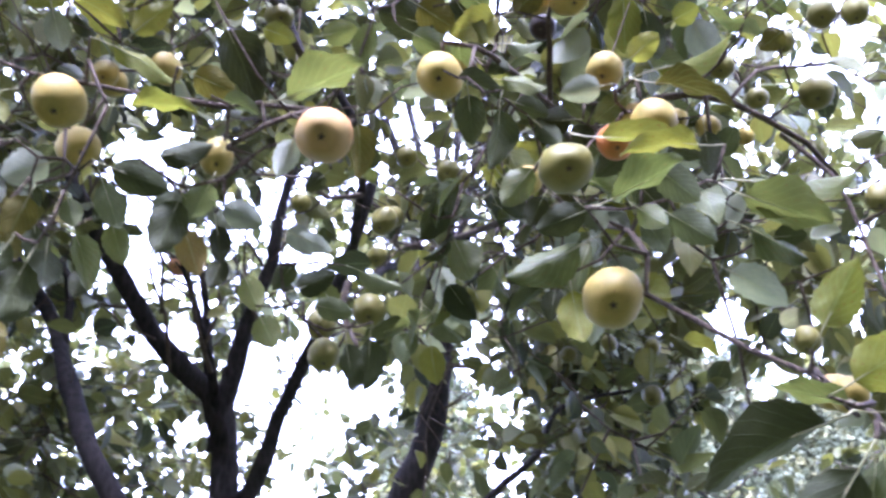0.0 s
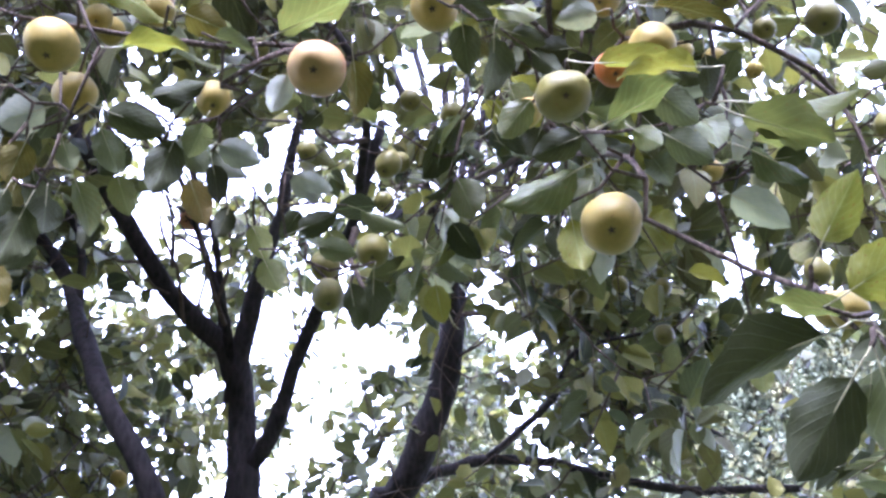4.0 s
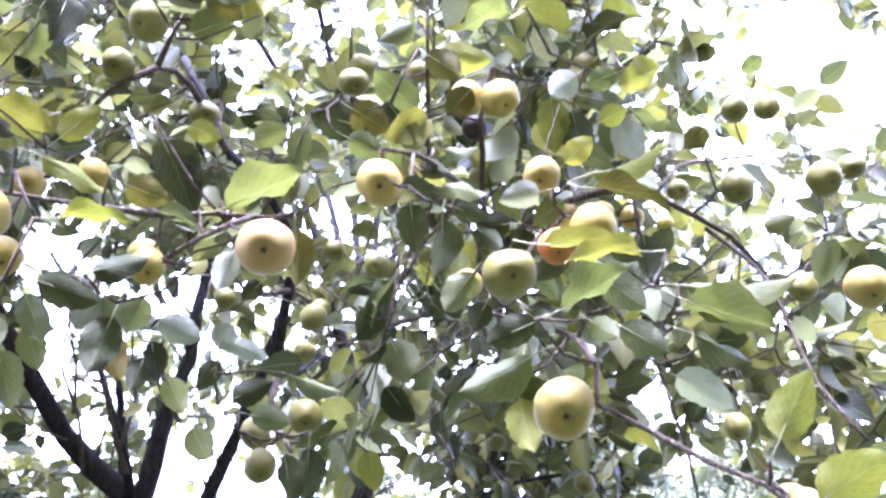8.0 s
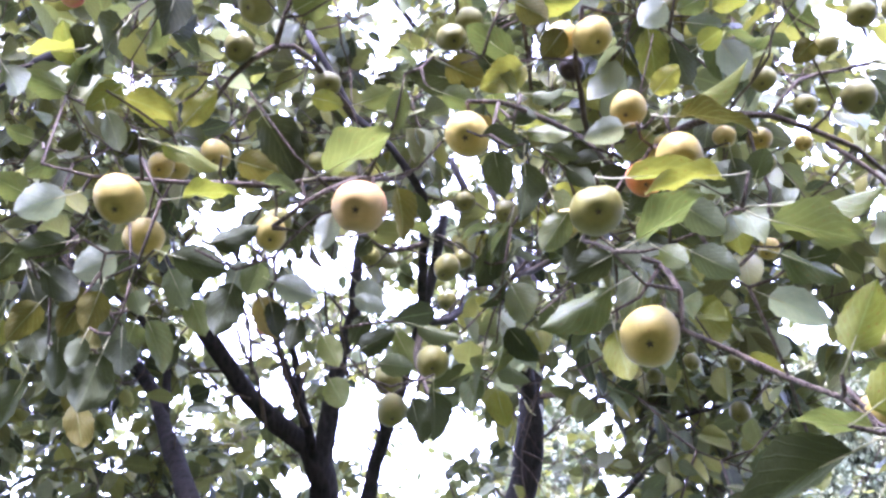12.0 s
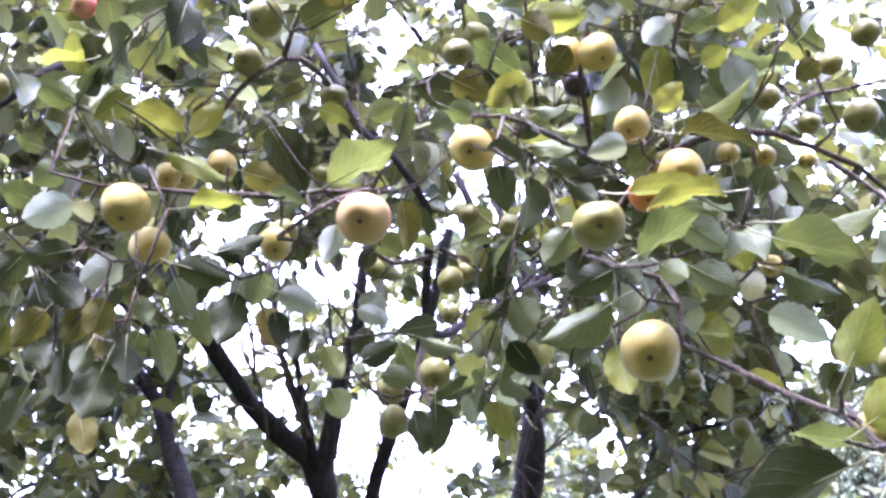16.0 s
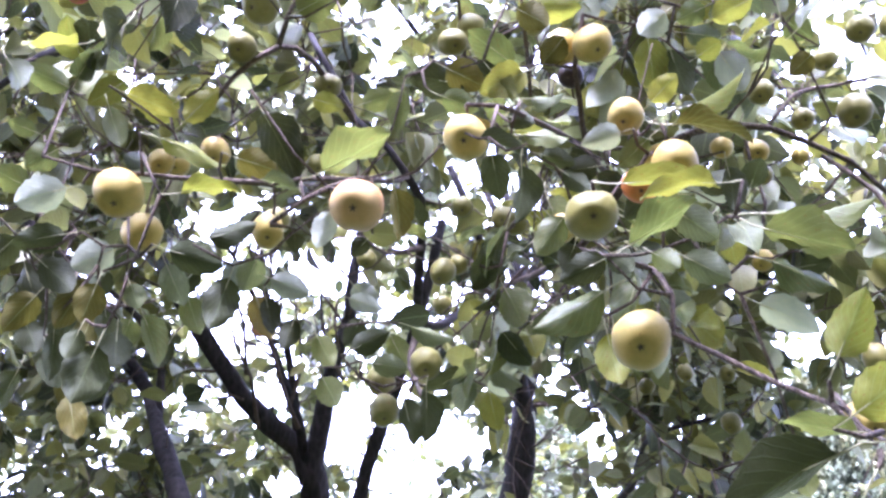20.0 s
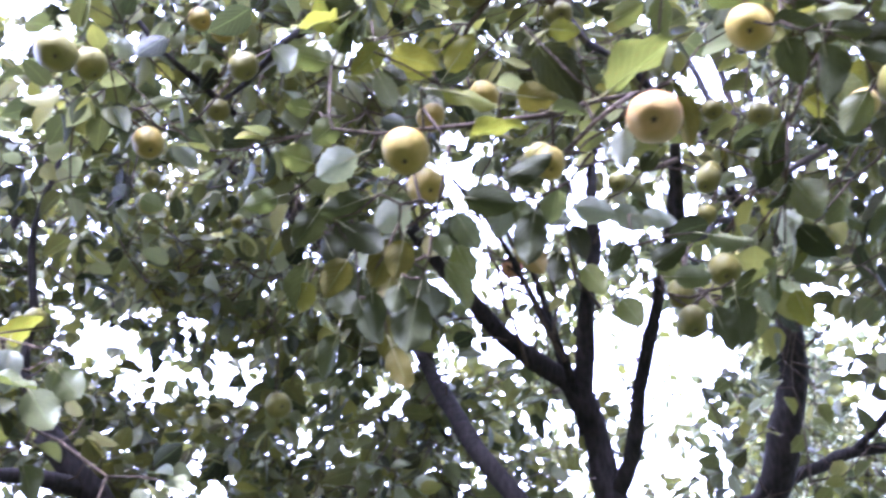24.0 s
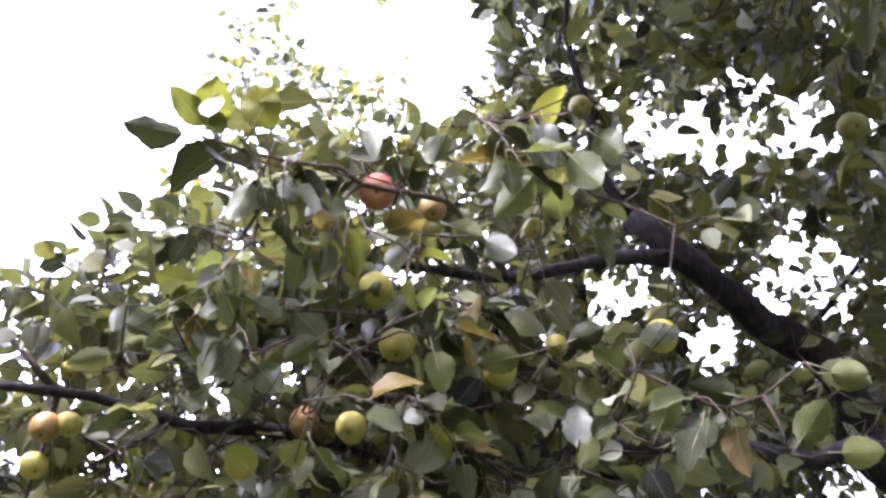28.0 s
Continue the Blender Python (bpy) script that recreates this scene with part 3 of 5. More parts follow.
shoots(tree_a, [(-0.44, 3.13, 2.52), (-0.62, 2.99, 2.65), (-0.75, 2.85, 2.82), (-0.90, 2.70, 3.06)], 9, 0.34)
shoots(tree_a, [(-0.37, 3.08, 2.59), (-0.33, 3.00, 2.78), (-0.28, 2.98, 3.12)], 7, 0.30)
shoots(tree_a, [(-0.47, 3.10, 2.67), (-0.52, 3.07, 2.91), (-0.62, 3.03, 3.22)], 6, 0.28)
shoots(tree_a, [(-0.48, 2.96, 2.68), (-0.56, 2.79, 2.88), (-0.68, 2.60, 3.06)], 7, 0.28)
shoots(tree_a, [(-0.21, 3.02, 2.43), (-0.15, 2.91, 2.58), (0.02, 2.66, 3.12)], 6, 0.30)
shoots(tree_a, [(-0.81, 2.78, 2.46), (-1.09, 2.98, 2.86), (-1.36, 2.96, 3.20), (-1.64, 2.95, 3.49)], 12, 0.42)
shoots(tree_b, [(0.24, 3.66, 2.32), (0.34, 3.51, 2.80), (0.28, 3.29, 3.03), (0.05, 3.05, 3.58)], 8, 0.40)


# Limbs added to carry the unseen boughs overhead that cut the skylight.
for turn in (-2.2, -0.9, 0.5, 1.9):
    limb(tree_b, "limb", 0.016, 0.010, [(0.36, 3.5, 3.2), (0.35 + turn * 0.2, 3.5, 4.6), (0.3 + turn * 0.8, 1.4, 4.9), (0.3 + turn, -0.6, 4.3), (0.3 + turn * 1.2, -1.8, 3.5)])


# Another added limb, for the high bough that shades the western leaves.
limb(tree_c, "limb", 0.016, 0.010, [(-2.7, 3.9, 3.3), (-2.7, 3.9, 5.2), (-3.0, 2.2, 5.3), (-2.6, 1.0, 4.6), (-1.6, 0.6, 4.3)])


# ---- apples ----
def apple_body(seed, skin):
    rnd = np.random.default_rng(seed)
    rows, cols = 18, 26
    lean = rnd.uniform(-0.10, 0.10, 3)
    cleft = rnd.uniform(0, 6.28)
    verts, faces = [], []
    for i in range(rows + 1):
        th = math.pi * i / rows
        for k in range(cols):
            ph = 2 * math.pi * k / cols
            rr = math.sin(th) * (1 + 0.10 * math.cos(th)) * (1 + 0.025 * math.cos(5 * ph + seed) * (th / math.pi) ** 2)
            rr *= 1 - 0.05 * math.exp(-((math.cos(ph - cleft) - 1) * 6) ** 2) * math.sin(th)
            zz = 0.97 * math.cos(th) - 0.26 * math.exp(-(th / 0.36) ** 2) + 0.22 * math.exp(-((math.pi - th) / 0.36) ** 2)
            bump = 1 + 0.05 * noise.noise(Vector((math.cos(ph) * rr * 1.3 + seed, math.sin(ph) * rr * 1.3, zz)))
            verts.append(np.array((rr * math.cos(ph) * (1 + lean[0]) + lean[1] * zz * 0.5, rr * math.sin(ph), zz * (1 + lean[2]))) * bump * 0.5)
    for i in range(rows):
        for k in range(cols):
            a, b = i * cols + k, i * cols + (k + 1) % cols
            faces.append((a, a + cols, b + cols, b))
    return mesh_of("apple_flesh", verts, faces, [skin]), verts[-1]


def apple_calyx(foot):
    """Five dry sepals, curled out of a dark eye in the basin under the apple."""
    verts, faces = [], []
    for r, w, z in ((0.034, 0.42, -0.018), (0.056, 0.26, -0.036), (0.07, 0.08, -0.034)):
        for k in range(5):
            for a in (2 * math.pi * k / 5 - w, 2 * math.pi * k / 5 + w):
                verts.append((foot[0] + r * math.cos(a), foot[1] + r * math.sin(a), foot[2] + z))
    faces.append(tuple(range(10)))
    for k in range(0, 10, 2):
        faces += [(k, k + 10, k + 11, k + 1), (k + 10, k + 20, k + 21, k + 11)]
    return mesh_of("apple_calyx", verts, faces, [CALYX])


def apple_stem():
    line, rad = smooth_line([(0, 0, 0.26), (0.02, 0.01, 0.45), (0.07, 0.02, 0.72)], [0.022, 0.016, 0.028], 0.08)
    verts, faces = [], []
    tube(line, rad, 6, verts, faces)
    return mesh_of("apple_stem", verts, faces, [STEM])


BODIES = {tone: [apple_body(3 * i + 11 * j, skin) for i in range(5)] for j, (tone, skin) in enumerate(SKINS.items())}
BODIES = {tone: [(flesh, apple_calyx(foot)) for flesh, foot in kinds] for tone, kinds in BODIES.items()}
STEM_MESH = apple_stem()
APPLE_LABELS = {
    "green": "small unripe green apple hanging among the leaves",
    "yellow": "ripening yellow-green apple hanging on a short stem",
    "lemon": "lemon-yellow apple hanging in the shade of the leaves",
    "peach": "pale yellow apple with a soft peach blush",
    "red": "small apple with a red blushed cheek",
    "orange": "small orange apple tucked under a broad leaf",
    "rotten": "shrivelled black rotten apple still hanging on its twig",
}
HANGERS, FRUIT = [], []


def apple(x, y, z, size, tone):
    here = np.array((x, y, z))
    away = unit(SPOT - here)
    axis = unit(-(away * 0.8 + np.array((0, 0, -0.5)) + RND.normal(0, 0.24, 3)))
    q = Vector(axis).to_track_quat("Z", "Y")
    m = Matrix.LocRotScale(Vector(here), q, (size, size, size)) @ Matrix.Rotation(RND.uniform(0, 6.28), 4, "Z")
    ob = tagged(new("apple"), APPLE_LABELS[tone], "apple", "apples on the trees")
    ob.matrix_basis = m
    flesh, calyx = BODIES[tone][int(RND.integers(5))]
    part("flesh", flesh, ob)
    part("stem", STEM_MESH, ob, "thin green-brown stem")
    part("calyx", calyx, ob, "dry brown calyx")
    HANGERS.append(np.array(m @ Vector((0.07, 0.02, 0.72))))
    FRUIT.append((x, y, z, size * 0.5))


apple(-0.089, 0.962, 2.167, 0.063, "peach")
apple(-0.428, 1.123, 2.278, 0.071, "yellow")
apple(-0.433, 1.258, 2.293, 0.058, "yellow")
apple(0.217, 0.929, 1.987, 0.061, "yellow")
apple(0.186, 0.982, 2.168, 0.060, "green")
apple(0.170, 1.125, 2.229, 0.043, "yellow")
apple(0.040, 1.004, 2.292, 0.060, "yellow")
apple(0.285, 0.960, 2.224, 0.061, "yellow")
apple(0.242, 1.002, 2.324, 0.049, "yellow")
apple(0.249, 0.990, 2.215, 0.046, "orange")
apple(0.236, 1.134, 2.553, 0.058, "yellow")
apple(0.196, 1.181, 2.585, 0.056, "yellow")
apple(-0.363, 1.418, 2.779, 0.059, "green")
apple(-0.223, 1.607, 2.837, 0.060, "green")
apple(-0.407, 1.210, 2.387, 0.039, "yellow")
apple(-0.320, 1.178, 2.383, 0.044, "yellow")
apple(-0.237, 1.207, 2.268, 0.051, "yellow")
apple(0.060, 1.842, 2.687, 0.047, "green")
apple(0.018, 1.999, 2.519, 0.049, "green")
apple(0.057, 2.135, 2.694, 0.050, "green")
apple(-0.012, 1.398, 2.143, 0.051, "green")
apple(-0.072, 1.364, 2.056, 0.047, "green")
apple(-0.081, 1.406, 2.117, 0.049, "green")
apple(0.538, 1.509, 2.622, 0.044, "yellow")
apple(0.600, 1.432, 2.695, 0.051, "green")
apple(0.673, 1.258, 2.525, 0.056, "green")
apple(0.707, 1.517, 2.696, 0.044, "green")
apple(0.641, 1.597, 2.619, 0.042, "green")
apple(0.810, 1.791, 2.794, 0.040, "yellow")
apple(0.648, 2.353, 2.497, 0.046, "green")
apple(0.722, 2.237, 2.450, 0.047, "green")
apple(0.595, 2.570, 2.538, 0.046, "green")
apple(0.141, 2.969, 2.786, 0.049, "green")
apple(0.578, 1.758, 3.129, 0.042, "green")
apple(0.028, 1.224, 2.630, 0.050, "green")
apple(0.382, 0.828, 1.868, 0.033, "yellow")
apple(0.148, 1.816, 2.643, 0.054, "green")
apple(0.697, 2.185, 2.307, 0.050, "green")
apple(-0.292, 1.225, 2.707, 0.061, "green")
apple(0.069, 1.476, 2.885, 0.051, "green")
apple(0.795, 1.400, 2.818, 0.054, "green")
apple(0.846, 1.372, 2.809, 0.054, "green")
apple(0.781, 1.527, 2.849, 0.051, "green")
apple(0.798, 1.201, 2.517, 0.058, "green")
apple(0.993, 1.367, 2.681, 0.054, "green")
apple(0.836, 1.383, 2.416, 0.055, "green")
apple(0.726, 1.082, 2.247, 0.061, "yellow")
apple(0.795, 1.619, 2.245, 0.055, "green")
apple(0.638, 1.597, 2.676, 0.051, "yellow")
apple(0.220, 1.686, 3.076, 0.051, "green")
apple(-0.487, 1.528, 2.590, 0.055, "yellow")
apple(-0.283, 1.498, 2.451, 0.052, "green")
apple(-0.307, 2.115, 2.977, 0.053, "green")
apple(-0.717, 3.146, 2.088, 0.056, "yellow")
apple(0.367, 0.777, 1.849, 0.031, "yellow")
apple(0.657, 1.714, 2.491, 0.047, "yellow")
apple(-1.023, 1.122, 2.589, 0.067, "green")
apple(-1.032, 1.226, 2.636, 0.063, "green")
apple(-0.843, 1.449, 2.740, 0.058, "green")
apple(-1.090, 1.527, 2.657, 0.066, "yellow")
apple(-1.019, 1.578, 2.997, 0.056, "yellow")
apple(-0.980, 1.613, 2.980, 0.056, "yellow")
apple(-1.069, 1.778, 2.889, 0.056, "green")
apple(-1.208, 1.736, 2.639, 0.056, "green")
apple(-1.101, 2.247, 2.286, 0.072, "green")
apple(0.187, 1.958, 2.712, 0.056, "green")
apple(0.016, 1.760, 2.485, 0.058, "green")
apple(-0.167, 2.111, 2.695, 0.050, "green")
apple(-0.738, 1.512, 3.003, 0.051, "red")
apple(-1.557, 1.209, 2.143, 0.071, "red")
apple(-1.540, 1.331, 2.117, 0.057, "peach")
apple(-1.782, 1.473, 2.374, 0.056, "lemon")
apple(-1.589, 1.660, 2.127, 0.046, "lemon")
apple(-1.496, 1.140, 1.923, 0.069, "lemon")
apple(-1.497, 1.177, 1.823, 0.061, "lemon")
apple(-1.567, 1.111, 1.688, 0.059, "lemon")
apple(-1.391, 1.321, 1.764, 0.067, "lemon")
apple(-1.554, 1.642, 1.849, 0.049, "lemon")
apple(-1.176, 1.515, 1.782, 0.061, "lemon")
apple(-2.109, 0.750, 1.776, 0.061, "peach")
apple(-2.096, 0.792, 1.779, 0.056, "lemon")
apple(-1.780, 1.142, 1.729, 0.059, "peach")
apple(-2.123, 0.733, 1.704, 0.054, "lemon")
apple(-1.660, 1.710, 1.662, 0.049, "green")
apple(-2.359, 0.880, 1.940, 0.048, "lemon")
apple(-1.610, 1.191, 2.045, 0.049, "lemon")
apple(-1.470, 1.384, 1.763, 0.058, "green")
apple(-1.501, 1.781, 2.416, 0.054, "green")
apple(-1.427, 2.634, 3.054, 0.052, "green")
apple(-1.553, 2.295, 3.062, 0.060, "green")
apple(0.208, 1.183, 2.532, 0.041, "rotten")
apple(-0.563, 2.892, 2.857, 0.072, "red")


# ---- the large leaves on the nearest boughs ----
def blade(seed, mat):
    """A toothed oval leaf one unit long, folded along its midrib, and its stalk behind it."""
    rnd = np.random.default_rng(seed)
    fold, bend, twist = rnd.uniform(0.22, 0.75), rnd.uniform(-0.3, 0.75), rnd.uniform(-0.4, 0.4)
    wave, wide = rnd.uniform(0.025, 0.08), rnd.uniform(0.60, 0.72)
    rows, verts, faces, uvs = 11, [], [], []
    across = (-1.0, -0.55, 0.0, 0.55, 1.0)
    for i in range(rows + 1):
        v = i / rows
        w = wide * 0.5 * (math.sin(math.pi * v ** 0.86) ** 0.64) * (1 - 0.15 * v) + 0.006
        for s in across:
            tooth = (1 + (0.07 if i % 2 else -0.02)) if abs(s) == 1 and 0 < i < rows else 1
            x = s * w * tooth
            z = abs(s) * w * fold - bend * v * v * 0.5 + wave * math.sin(v * 11 + 2.5 * s + seed) * abs(s) + twist * x * v
            verts.append((x, v - bend * bend * 0.12 * v, z))
            uvs.append((0.5 + 0.5 * s, v))
    for i in range(rows):
        for k in range(4):
            a = i * 5 + k
            faces.append((a, a + 1, a + 6, a + 5))
    stalk, sheath = [], []
    line, rad = smooth_line([(0, 0.5, -0.012), (0, 0.02, -0.004), (0, -0.16, 0.015), (0.01, -0.32, 0.07)], [0.006, 0.012, 0.011, 0.014], 0.1)
    tube(line, rad, 5, stalk, sheath)
    return mesh_of("leaf_blade", verts, faces, [mat], uvs), mesh_of("leaf_stalk", stalk, sheath, [PETIOLE])


BLADES = {tone: [blade(5 * i + 3, mat) for i in range(8)] for tone, mat in LEAF_TONES.items()}


def leafed(tree, tone, m):
    green, stalk = BLADES[tone][int(RND.integers(8))]
    ob = part("leaf", green, tree)
    ob.matrix_basis = m
    part("stalk", stalk, ob, "thin pale leaf stalk")


def leaf(bx, by, bz, tx, ty, tz, width, tone):
    base, tip = np.array((bx, by, bz)), np.array((tx, ty, tz))
    size = np.linalg.norm(tip - base)
    to_spot = unit(SPOT - base)
    tip = tip + to_spot * size * RND.uniform(-0.30, 0.30)
    axis = unit(tip - base)
    facing = unit(to_spot - axis * np.dot(to_spot, axis))
    size = np.linalg.norm(tip - base)
    roll = min(math.acos(min(1.0, width / (0.60 * size))), 0.75) + RND.uniform(-0.1, 0.1)
    side = np.cross(axis, facing)
    if (side[2] > 0) != (RND.uniform() < 0.15):
        roll = -roll
    normal = -(facing * math.cos(roll) + side * math.sin(roll))
    side = np.cross(axis, normal)
    wide = min(1.2, max(0.5, width / (0.70 * size * math.cos(roll))))
    m = Matrix(((side[0] * size * wide, axis[0] * size, normal[0] * size, bx),
                (side[1] * size * wide, axis[1] * size, normal[1] * size, by),
                (side[2] * size * wide, axis[2] * size, normal[2] * size, bz), (0, 0, 0, 1)))
    leafed(tree_a if bx < -0.8 else tree_b, tone, m)
    HANGERS.append(np.array(m @ Vector((0.01, -0.32, 0.07))))


leaf(-0.217, 0.998, 2.324, -0.166, 1.051, 2.261, 0.055, "dark")
leaf(-0.350, 1.035, 2.308, -0.272, 1.070, 2.290, 0.032, "yellow")
leaf(-0.256, 1.050, 2.290, -0.202, 1.068, 2.281, 0.041, "olive")
leaf(-0.324, 1.061, 2.244, -0.247, 1.065, 2.270, 0.028, "yellow")
leaf(-0.137, 1.007, 2.242, -0.055, 0.988, 2.284, 0.043, "green")
leaf(-0.373, 1.185, 2.444, -0.324, 1.165, 2.491, 0.046, "yellow")
leaf(-0.451, 1.143, 2.463, -0.380, 1.174, 2.456, 0.044, "yellow")
leaf(-0.243, 1.550, 2.761, -0.181, 1.565, 2.752, 0.051, "yellow")
leaf(-0.045, 1.115, 2.450, -0.057, 1.150, 2.401, 0.034, "green")
leaf(-0.123, 0.991, 2.176, -0.139, 1.012, 2.135, 0.035, "pale")
leaf(-0.209, 1.004, 2.227, -0.165, 1.012, 2.227, 0.022, "sage")
leaf(-0.273, 1.029, 2.159, -0.214, 1.032, 2.180, 0.034, "dark")
leaf(-0.497, 1.118, 2.284, -0.562, 1.106, 2.254, 0.051, "pale")
leaf(-0.475, 1.149, 2.442, -0.459, 1.189, 2.395, 0.042, "sage")
leaf(-0.595, 1.267, 2.568, -0.663, 1.224, 2.579, 0.050, "green")
leaf(0.016, 1.134, 2.507, 0.075, 1.150, 2.484, 0.051, "olive")
leaf(0.083, 1.135, 2.503, 0.121, 1.158, 2.469, 0.041, "yellow")
leaf(0.011, 1.120, 2.444, 0.063, 1.130, 2.428, 0.038, "green")
leaf(0.118, 1.075, 2.569, 0.167, 1.087, 2.548, 0.052, "olive")
leaf(0.127, 1.037, 2.378, 0.175, 1.034, 2.372, 0.023, "sage")
leaf(0.226, 0.968, 2.276, 0.181, 0.983, 2.269, 0.041, "pale")
leaf(0.282, 1.019, 2.361, 0.312, 0.991, 2.385, 0.046, "yellow")
leaf(0.302, 0.980, 2.319, 0.392, 0.942, 2.326, 0.033, "yellow")
leaf(0.287, 0.951, 2.277, 0.378, 0.926, 2.268, 0.029, "olive")
leaf(0.386, 1.122, 2.521, 0.419, 1.099, 2.534, 0.044, "yellow")
leaf(0.068, 0.958, 2.237, 0.080, 0.987, 2.190, 0.039, "dark")
leaf(0.102, 0.947, 2.213, 0.109, 0.982, 2.154, 0.034, "dark")
leaf(0.111, 0.984, 2.282, 0.166, 0.981, 2.276, 0.027, "green")
leaf(0.054, 0.948, 2.253, 0.110, 0.950, 2.243, 0.023, "dark")
leaf(0.217, 0.943, 2.188, 0.322, 0.915, 2.184, 0.028, "yellow")
leaf(0.201, 0.865, 2.065, 0.267, 0.829, 2.097, 0.030, "green")
leaf(0.257, 0.882, 2.115, 0.301, 0.886, 2.084, 0.038, "sage")
leaf(0.349, 0.966, 2.227, 0.365, 0.991, 2.176, 0.034, "dark")
leaf(0.357, 0.902, 2.124, 0.463, 0.870, 2.096, 0.050, "green")
leaf(0.352, 0.893, 2.101, 0.433, 0.876, 2.066, 0.045, "green")
leaf(0.342, 0.757, 1.900, 0.363, 0.725, 1.949, 0.045, "yellow")
leaf(0.354, 0.948, 2.038, 0.412, 0.940, 2.005, 0.040, "pale")
leaf(0.240, 0.817, 2.027, 0.282, 0.817, 2.002, 0.032, "sage")
leaf(0.212, 0.822, 2.033, 0.240, 0.823, 2.015, 0.032, "green")
leaf(0.177, 0.876, 2.055, 0.131, 0.893, 2.037, 0.034, "dark")
leaf(0.174, 0.892, 2.024, 0.108, 0.921, 1.983, 0.043, "green")
leaf(0.201, 1.027, 2.035, 0.215, 1.048, 1.974, 0.041, "yellow")
leaf(0.349, 0.883, 2.056, 0.407, 0.874, 2.023, 0.029, "green")
leaf(-0.248, 1.056, 2.119, -0.270, 1.080, 2.055, 0.046, "dark")
leaf(-0.216, 1.051, 2.143, -0.232, 1.067, 2.105, 0.046, "sage")
leaf(-0.205, 1.074, 2.101, -0.193, 1.094, 2.061, 0.027, "dark")
leaf(-0.199, 1.064, 2.123, -0.151, 1.080, 2.108, 0.034, "pale")
leaf(-0.389, 1.119, 2.141, -0.378, 1.136, 2.113, 0.029, "sage")
leaf(-0.116, 1.296, 2.125, -0.064, 1.289, 2.149, 0.043, "dark")
leaf(-0.122, 1.266, 2.192, -0.072, 1.276, 2.179, 0.034, "pale")
leaf(-0.032, 1.305, 2.165, 0.026, 1.315, 2.143, 0.023, "sage")
leaf(-0.089, 1.324, 2.115, -0.035, 1.329, 2.108, 0.035, "sage")
leaf(-0.170, 1.399, 2.121, -0.144, 1.418, 2.078, 0.044, "green")
leaf(-0.425, 1.140, 2.064, -0.453, 1.158, 1.989, 0.059, "dark")
leaf(-0.445, 1.126, 2.081, -0.462, 1.136, 2.040, 0.035, "dark")
leaf(-0.042, 1.324, 2.063, -0.026, 1.345, 1.999, 0.034, "dark")
leaf(-0.010, 1.322, 2.071, -0.006, 1.344, 2.003, 0.039, "dark")
leaf(-0.440, 1.178, 2.221, -0.494, 1.171, 2.192, 0.057, "pale")
leaf(-0.356, 1.154, 2.209, -0.284, 1.180, 2.197, 0.047, "dark")
leaf(-0.444, 1.150, 2.156, -0.462, 1.166, 2.106, 0.055, "olive")
leaf(0.194, 1.134, 2.567, 0.162, 1.163, 2.537, 0.044, "olive")
leaf(0.328, 1.053, 2.545, 0.291, 1.082, 2.524, 0.047, "pale")
leaf(0.380, 1.038, 2.542, 0.344, 1.058, 2.534, 0.038, "green")
leaf(0.532, 1.132, 2.602, 0.571, 1.137, 2.573, 0.051, "green")
leaf(0.573, 1.153, 2.554, 0.545, 1.183, 2.534, 0.047, "olive")
leaf(0.167, 1.076, 2.220, 0.132, 1.104, 2.177, 0.044, "green")
leaf(0.208, 1.037, 2.272, 0.166, 1.046, 2.269, 0.036, "dark")
leaf(0.270, 1.007, 2.295, 0.236, 1.032, 2.269, 0.038, "green")
leaf(-0.542, 1.164, 2.378, -0.584, 1.164, 2.349, 0.049, "green")
leaf(-0.607, 1.218, 2.445, -0.642, 1.196, 2.450, 0.052, "green")
leaf(-0.053, 1.109, 2.281, -0.037, 1.144, 2.223, 0.038, "olive")
leaf(-0.120, 1.284, 2.551, -0.065, 1.276, 2.567, 0.043, "green")
leaf(0.392, 0.919, 2.068, 0.423, 0.905, 2.068, 0.032, "dark")
leaf(-0.090, 1.142, 2.221, -0.112, 1.151, 2.200, 0.035, "dark")
leaf(0.305, 0.708, 1.802, 0.216, 0.754, 1.773, 0.037, "dark")
leaf(0.318, 0.696, 1.816, 0.268, 0.715, 1.829, 0.023, "green")
leaf(0.306, 0.665, 1.820, 0.348, 0.629, 1.847, 0.041, "yellow")
leaf(0.324, 0.663, 1.799, 0.377, 0.630, 1.800, 0.026, "green")
leaf(0.324, 0.647, 1.778, 0.369, 0.628, 1.748, 0.032, "green")
leaf(0.290, 0.650, 1.753, 0.256, 0.681, 1.690, 0.050, "dark")
leaf(0.314, 0.657, 1.764, 0.329, 0.665, 1.704, 0.051, "sage")
leaf(0.309, 0.663, 1.754, 0.304, 0.673, 1.725, 0.014, "sage")
leaf(0.404, 1.038, 1.882, 0.409, 1.045, 1.852, 0.027, "green")
leaf(0.436, 0.783, 1.888, 0.469, 0.757, 1.896, 0.032, "green")
leaf(0.383, 0.686, 1.728, 0.393, 0.686, 1.701, 0.031, "dark")
leaf(-0.217, 1.163, 2.638, -0.155, 1.144, 2.664, 0.061, "green")
leaf(-0.139, 1.137, 2.671, -0.197, 1.129, 2.676, 0.053, "olive")
leaf(0.135, 1.111, 2.601, 0.217, 1.098, 2.592, 0.051, "yellow")
leaf(0.198, 0.941, 2.539, 0.127, 0.963, 2.538, 0.034, "green")
leaf(0.381, 1.085, 2.616, 0.339, 1.127, 2.590, 0.044, "olive")
leaf(0.733, 1.189, 2.761, 0.705, 1.223, 2.747, 0.046, "green")
